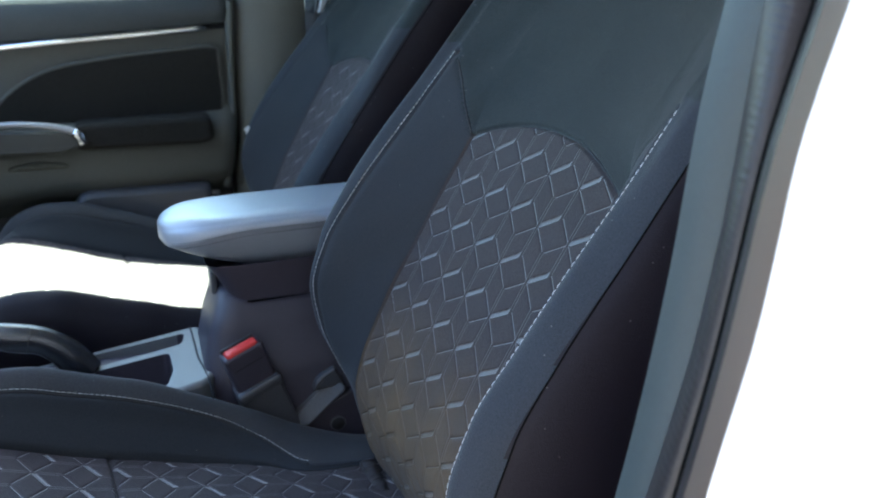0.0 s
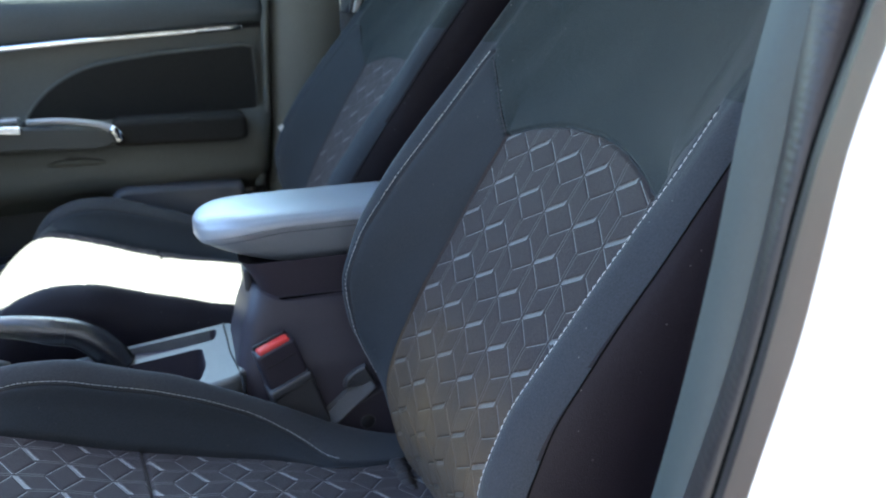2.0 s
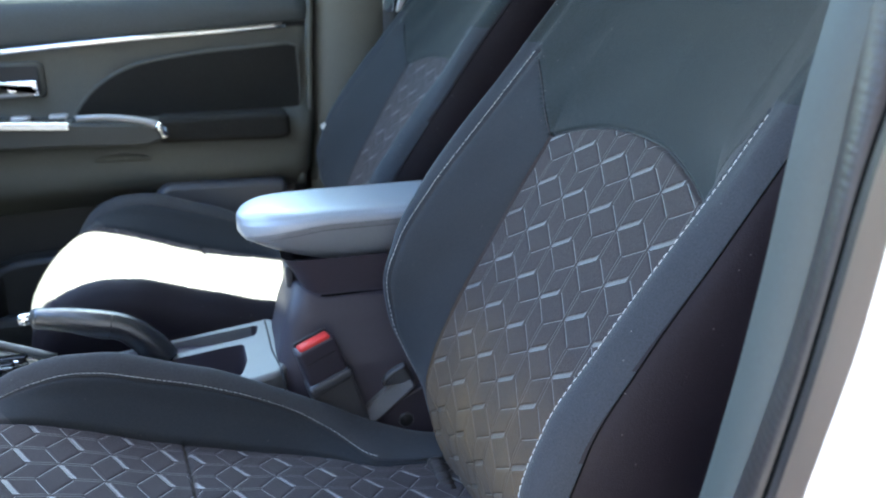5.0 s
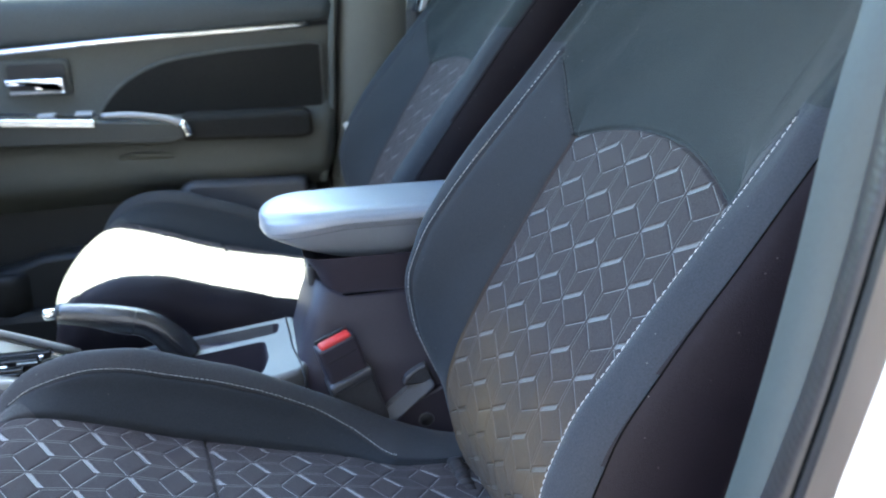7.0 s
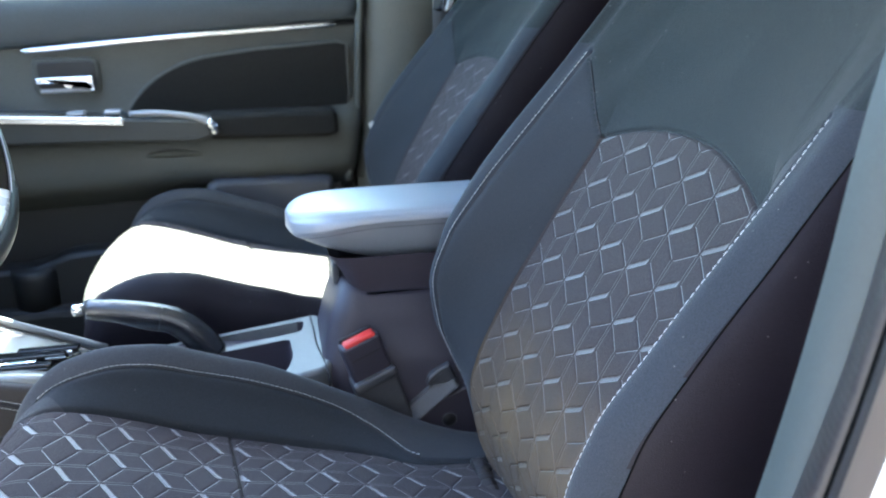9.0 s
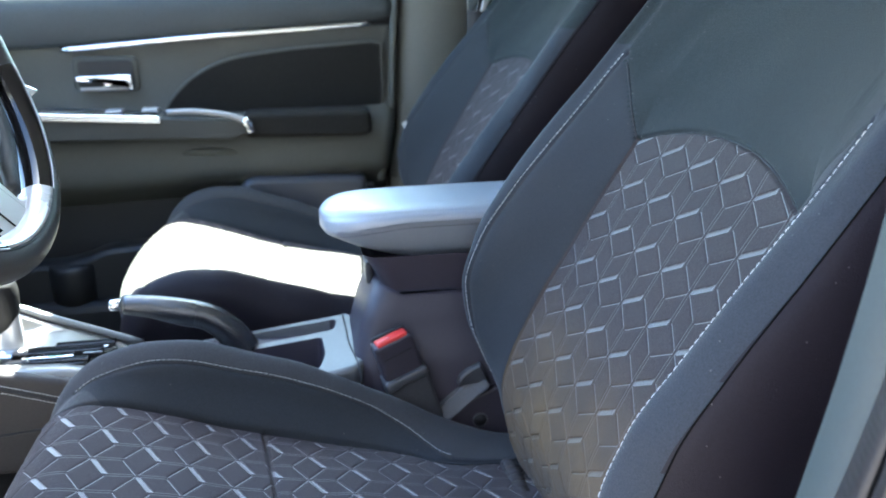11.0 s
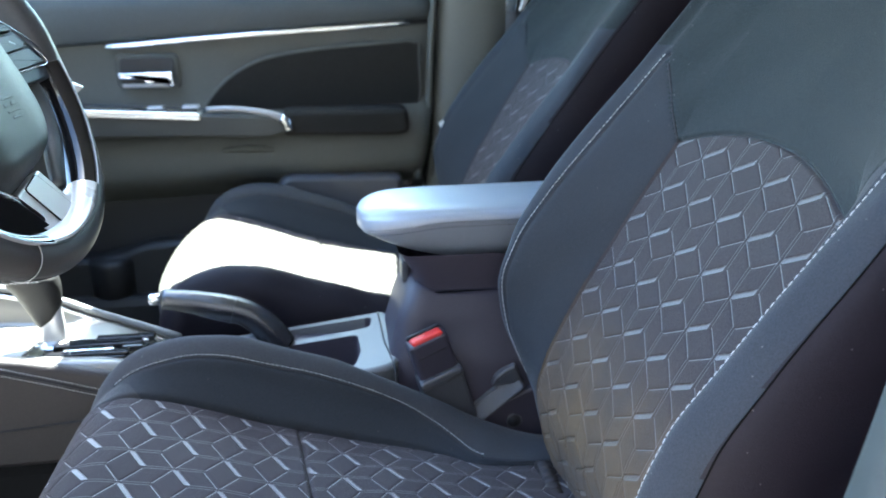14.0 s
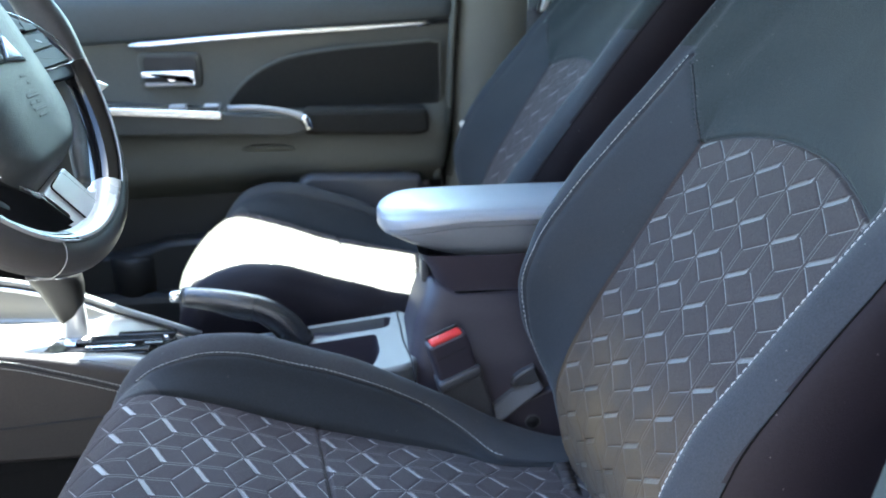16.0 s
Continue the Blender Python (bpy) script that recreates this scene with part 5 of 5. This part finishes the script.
# ---- steering wheel ----
def steering_wheel():
    w = thing("steering_wheel", "black leather steering wheel with gloss black and silver spokes", "steering wheel", (-0.30, 0, 0.98))
    tau, psi = radians(26), radians(-4)
    C = Vector((-0.2737, 0.0, 1.0004))
    Nn = Vector((math.cos(tau) * math.cos(psi), math.cos(tau) * math.sin(psi), math.sin(tau)))
    Yv = Vector((-math.sin(psi), math.cos(psi), 0))
    V = Nn.cross(Yv)

    def at(a, b, d=0.0):
        return C + float(a) * Yv + float(b) * V + float(d) * Nn

    def plate(outline, d0, d1, bevel=0.003):
        bm = prism(bmesh.new(), outline, d1 - d0, "z", d0, bevel, 3)
        for v in bm.verts:
            v.co = at(v.co.x, v.co.y, v.co.z)
        return bm

    R, tr, D = 0.171, 0.0155, -0.008
    ring = [at(R * math.cos(t), R * math.sin(t), D) for t in np.linspace(0, 2 * math.pi, 97)[:-1]]
    swell = [tr + 0.0034 * math.exp(-((a if a < 180 else a - 360) / 9.0) ** 2) for a in np.linspace(0, 360, 97)[:-1]]   # thumb rest
    part("rim", tube(bmesh.new(), ring, swell, 18, closed=True, up=tuple(Nn)), LEATHER, w, "black leather rim")

    def patch(name, a0, a1, s0, s1, grow, mat, label, m=16):
        """A piece of the rim's skin between two angles round the wheel and two round its section (0 faces the hub)."""
        n = max(6, int(abs(a1 - a0)))
        P = np.empty((n, m + 2, 3))
        for i, t in enumerate(np.radians(np.linspace(a0, a1, n))):
            ss = np.radians(np.linspace(s0, s1, m))
            pr = [(tr * 0.8, ss[0])] + [(tr + grow, q) for q in ss] + [(tr * 0.8, ss[-1])]
            for j, (g, q) in enumerate(pr):
                r = R - g * math.cos(q)
                P[i, j] = at(r * math.cos(t), r * math.sin(t), D + g * math.sin(q))
        return sheet(name, P, mat, w, label)
    patch("lower_rim", -113, -54, -175, 175, 0.0010, RIMLOW, "smooth lower rim section", 30)
    for t in (radians(-113), radians(-54)):
        loop = [at((R + 0.0166 * math.cos(q)) * math.cos(t), (R + 0.0166 * math.cos(q)) * math.sin(t), D + 0.0166 * math.sin(q)) for q in np.linspace(0, 2 * math.pi, 25)[:-1]]
        part("rim_joint", tube(bmesh.new(), loop, 0.0006, 6, closed=True), TRAYPL, w, "pale joint line")
    for a0, a1 in ((-61, -13), (-178, -105)):
        patch("rim_trim", a0, a1, -80, 74, 0.0022, GLOSSBK, "gloss black rim inlay")
        patch("trim_line", a0, a1, 74, 77.5, 0.0028, DULLSILV, "thin dull silver line", 4)
    patch("lower_trim", -105, -61, -95, 72, 0.0024, SILVERPT, "silver lower rim trim")
    patch("trim_gap", -112, -55, 72, 80, 0.0016, PIPING, "black gap", 4)
    for sgn in (-1, 1):
        def side(pts):
            o = [(sgn * x, y) for x, y in pts]
            return o[::sgn]
        # button cluster
        o = side([(0.05, 0.030), (0.0823, 0.0195), (0.1125, 0.0097), (0.1333, -0.0016), (0.1534, -0.0190), (0.162, -0.0345), (0.1575, -0.0475), (0.095, -0.0475), (0.06, -0.050)])
        spoke = part("spoke", plate(rounded(o, 0.004), -0.018, -0.001, 0.002), BUTTON, w, "satin black side spoke")
        o = side([(0.062, -0.0207), (0.1326, -0.0185), (0.1471, -0.0334), (0.062, -0.0355)])
        part("spoke_button", plate(rounded(o, 0.002), -0.001, 0.0025, 0.0010), BUTTON, spoke, "charcoal cruise button")
        o = side([(0.062, -0.0045), (0.1226, -0.0040), (0.1322, -0.0173), (0.062, -0.0195)])
        part("spoke_button", plate(rounded(o, 0.002), -0.001, 0.0025, 0.0010), BUTTON, spoke, "charcoal cruise button")
        o = side([(0.104, -0.0095), (0.1125, -0.0125), (0.1125, -0.0135), (0.104, -0.0105)])
        part("button_mark", plate(o, 0.002, 0.0028, 0.0), SILVERPT, spoke, "pale engraved line")
        for a0, a1, b0, b1 in ((0.062, 0.090, 0.0000, 0.0110), (0.094, 0.116, -0.0015, 0.0045)):
            o = side([(a0, b1 + 0.003), (a1, b1), (a1 + 0.006, b0), (a0, b0)])
            part("rocker_switch", plate(rounded(o, 0.002), -0.001, 0.0035, 0.0012), BUTTON, spoke, "black rocker switch")
        part("button_lip", tube(bmesh.new(), [at(sgn * a, b, 0.002) for a, b in ((0.06, -0.0372), (0.147, -0.0362), (0.1545, -0.0348), (0.1545, -0.0320), (0.144, -0.0190))], 0.0005, 6, up=tuple(Nn)), CHROME, spoke, "thin bright button edge")
        # bright line round the cluster
        line = spline([(0.070, 0.0215), (0.0823, 0.0185), (0.1125, 0.0087), (0.1323, -0.0026), (0.1524, -0.0195), (0.1596, -0.0345)], 40)
        part("cluster_line", tube(bmesh.new(), [at(sgn * a, b, 0.002) for a, b in line], 0.0005, 6, up=tuple(Nn)), CHROME, spoke, "thin chrome line")
        a = spline([(0.1285, -0.040), (0.1271, -0.0511), (0.1179, -0.0721), (0.1013, -0.0941), (0.0761, -0.1161), (0.0602, -0.1313)], 24)
        part("spoke_arm", tube(bmesh.new(), [at(sgn * x, y, -0.012) for x, y in a], [0.0066 + 0.0024 * math.sin(math.pi * i / 23) for i in range(24)], 14, up=tuple(Nn), flat=0.9), HUBPL, w, "dark grey inner arm of the spoke")
    # lower spoke, on the wheel's own axis, which is turned a little
    o = [(-0.0223, -0.1203), (0.0279, -0.1120), (0.0374, -0.1110), (0.0492, -0.1388), (0.0760, -0.1400), (0.0789, -0.1560), (0.0576, -0.1690), (0.0137, -0.1670), (-0.0036, -0.1594), (-0.0280, -0.1465), (-0.0075, -0.1441)]

    def sloped(bm):
        """The lower spoke dives under the hub."""
        for v in bm.verts:
            b = (v.co - C).dot(V)
            v.co -= Nn * 0.08 * max(0.0, b + 0.162)
        return bm
    low = part("lower_spoke", sloped(plate(rounded(o, 0.003), -0.014, -0.004, 0.002)), SILVERPT, w, "bright silver lower spoke")
    o = rounded([(-0.004, -0.1190), (0.0256, -0.1130), (0.0511, -0.1604), (0.0432, -0.1634), (0.0196, -0.1610), (0.0135, -0.1570)], 0.004)
    part("spoke_inlay", sloped(plate(o, -0.004, -0.0026, 0.0007)), SILVERPT, low, "polished inlay panel")
    part("inlay_gap", sloped(tube(bmesh.new(), [at(a, b, -0.0036) for a, b in o], 0.0008, 6, closed=True, up=tuple(Nn))), GAPBK, low, "thin black gap round the inlay")
    o = [(-0.075, -0.085), (-0.027, -0.119), (0.002, -0.158), (-0.020, -0.163), (-0.060, -0.150), (-0.090, -0.125), (-0.095, -0.10)]
    part("lower_panel", plate(rounded(o, 0.006), -0.020, -0.005, 0.003), GLOSSBK, w, "gloss black panel beside the lower spoke")
    part("panel_line", tube(bmesh.new(), [at(-0.072, -0.089, -0.004), at(-0.045, -0.110, -0.004), at(-0.028, -0.121, -0.003)], 0.0012, 6, up=tuple(Nn)), CHROME, w, "thin chrome line")
    # airbag cover with a raised middle
    n = 18
    out = spline([(0, 0.060), (0.040, 0.054), (0.068, 0.034), (0.080, 0.006), (0.086, -0.026), (0.091, -0.064), (0.086, -0.094), (0.058, -0.112), (0, -0.116)], 36)
    out = np.vstack([out, np.stack([-out[::-1, 0], out[::-1, 1]], -1)[1:]])
    turn = radians(7)
    out = out @ np.array([[math.cos(turn), math.sin(turn)], [-math.sin(turn), math.cos(turn)]])
    n = 40
    P = np.empty((n, len(out), 3))
    for i, f in enumerate(np.linspace(0.0, 1, n)):
        for j, (a, b) in enumerate(out):
            f2 = math.sin(f * math.pi / 2)
            aa, bb = a * f2, b * f2
            edge = 1 - max(0.0, (f2 - 0.80) / 0.20) ** 2.2
            ridge = 0.040 + 0.10 * max(0.0, bb + 0.02) ** 1.0
            x = (abs(aa) - ridge) / 0.006
            fall = 0.006 * (math.log1p(math.exp(min(30, x)))) * (0.40 if aa < 0 else 0.30)
            P[i, j] = at(aa, bb, -0.013 + 0.030 * edge - fall * 0.85 - 0.5 * (bb * bb))
    cover = sheet("airbag_cover", P, HUBPL, w, "soft black airbag cover")
    for k, o in enumerate(([(0.0, 0.018), (0.009, 0.001), (0.0, -0.0045), (-0.009, 0.001)], [(0.003, -0.0225), (0.0265, -0.0245), (0.0155, -0.0055)], [(-0.0265, -0.0245), (-0.003, -0.0225), (-0.0155, -0.0055)])):
        big = [(x * 1.0 + (x - sum(p[0] for p in o) / len(o)) * 0.42, y + (y - sum(p[1] for p in o) / len(o)) * 0.42) for x, y in o]
        part("emblem_base", plate(rounded(big, 0.001), 0.010, 0.0180, 0.0006), GLOSSBK, cover)
        part("emblem", plate(rounded(o, 0.0008), 0.013, 0.0192, 0.0006), CHROME, cover, "plain silver emblem shape")
    for a0, a1, b0, b1 in ((0.008, 0.018, -0.0365, -0.0385), (0.013, 0.018, -0.0425, -0.0445), (0.000, 0.020, -0.052, -0.0545), (-0.001, 0.008, -0.0575, -0.060), (0.011, 0.021, -0.0575, -0.060), (0.000, 0.021, -0.063, -0.065), (0.003, 0.017, -0.068, -0.070)):
        part("moulded_mark", plate([(a0, b0), (a0, b1), (a1, b1), (a1, b0)], 0.004, 0.0173 - 0.5 * b0 * b0, 0.0003), HUBPL, cover, "moulded bar")
    part("column", tube(bmesh.new(), [at(0, 0, -0.02), at(0, -0.02, -0.16), at(0, -0.04, -0.34)], [0.055, 0.062, 0.075], 20, up=(0, 1, 0)), BLACKPL, w, "black column shroud")
    for ch in w.children:
        ch.matrix_parent_inverse = Matrix.Translation((0.30, 0, -0.98))
    tip = Vector((-0.230, 0.195, 0.941))
    root = Vector((-0.36, 0.05, 0.945))
    st = thing("wiper_stalk", "black wiper stalk with a pale tip", "stalk", tuple(root))
    o = part("arm", tube(bmesh.new(), [root, root.lerp(tip, 0.5), root.lerp(tip, 0.85)], [0.009, 0.008, 0.009], 12), BLACKPL, st)
    o2 = part("tip", tube(bmesh.new(), [root.lerp(tip, 0.85), root.lerp(tip, 0.96), tip], [0.0092, 0.0050, 0.0008], 12), WHITE, st, "pale stalk tip")
    for ch in (o, o2):
        ch.matrix_parent_inverse = Matrix.Translation(-root)


steering_wheel()


# ---- near door opening ----
def near_pillar():
    p = thing("pillar_near", "open door's centre pillar with rubber seal and painted flange", "pillar", (0.25, -0.42, 0.35), kind="structure")

    def strip(name, a, b, mat, label, bulge=0.0, wrinkle=0.0, n=160, m=14):
        """A band between two lines of (x, y, z), bulging towards the outside front."""
        A, B = spline(a, n), spline(b, n)
        P = np.empty((n, m, 3))
        for i in range(n):
            for j, t in enumerate(np.linspace(0, 1, m)):
                q = A[i] * (1 - t) + B[i] * t
                k = math.sin(math.pi * t)
                q = q + np.array([-0.7, -0.7, 0]) * (bulge * k + wrinkle * k * math.sin(A[i, 2] * 1450 + 6.0 * t + 1.2 * math.sin(A[i, 2] * 140)) * (1 - t) * (0.75 + 0.25 * math.sin(A[i, 2] * 61)))
                P[i, j] = q
        return sheet(name, P, mat, p, label)
    zs = (0.35, 0.60, 0.78, 0.84, 0.88, 0.92, 0.95, 0.975, 0.99, 1.01, 1.03, 1.06, 1.15, 1.35, 1.54)
    inner = smooth_lookup((0.35, 0.788, 0.903, 0.989, 1.033, 1.35, 1.54), (0.094, 0.2385, 0.262, 0.274, 0.283, 0.36, 0.405))
    seal_l = smooth_lookup((0.35, 0.80, 0.875, 0.948, 1.034, 1.35, 1.54), (0.12, 0.2438, 0.2645, 0.2775, 0.288, 0.36, 0.405))
    seal_r = smooth_lookup((0.35, 0.812, 0.89, 0.973, 1.034, 1.35, 1.54), (0.12, 0.245, 0.263, 0.278, 0.295, 0.38, 0.43))
    outer = smooth_lookup((0.35, 0.859, 0.927, 0.978, 0.99, 1.038, 1.35, 1.54), (0.10, 0.2175, 0.2340, 0.2415, 0.2435, 0.2575, 0.35, 0.405))
    line = lambda f, y, dx=0.0: [(float(f(z)) + dx, y, z) for z in zs]  # noqa: E731
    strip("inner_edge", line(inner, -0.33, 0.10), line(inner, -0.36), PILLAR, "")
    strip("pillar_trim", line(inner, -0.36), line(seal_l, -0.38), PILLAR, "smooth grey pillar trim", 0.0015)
    strip("door_seal", line(seal_l, -0.38), line(seal_r, -0.40), RUBBER, "wrinkled black rubber seal", 0.0050, 0.00042, 900)
    strip("seal_gap", line(seal_r, -0.40), line(seal_r, -0.402, 0.0012), GAPBK, "black gap")
    part("gap_line", tube(bmesh.new(), [tuple(q) for q in spline(line(seal_r, -0.4035, -0.0004), 60)], 0.0007, 8), GAPBK, p, "black gap beside the seal")
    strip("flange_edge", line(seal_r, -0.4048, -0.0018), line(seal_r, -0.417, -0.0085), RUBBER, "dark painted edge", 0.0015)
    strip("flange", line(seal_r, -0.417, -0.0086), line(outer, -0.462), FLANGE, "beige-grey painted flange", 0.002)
    strip("body_side", line(outer, -0.462), line(outer, -0.50, 0.05), WHITE, "white painted body edge", 0.004)
    for ch in p.children:
        ch.matrix_parent_inverse = Matrix.Translation((-0.25, 0.42, -0.35))
    bm = bmesh.new()
    prof = [(0.26, -0.500), (0.45, -0.515), (0.75, -0.52), (1.05, -0.51), (1.05, -0.47), (0.30, -0.46)]
    tagged(part("rear_door", prism(bm, prof, 0.75, "z", 0.28, 0.01), WHITE), "white painted rear door in daylight", "car door", kind="structure")


near_pillar()
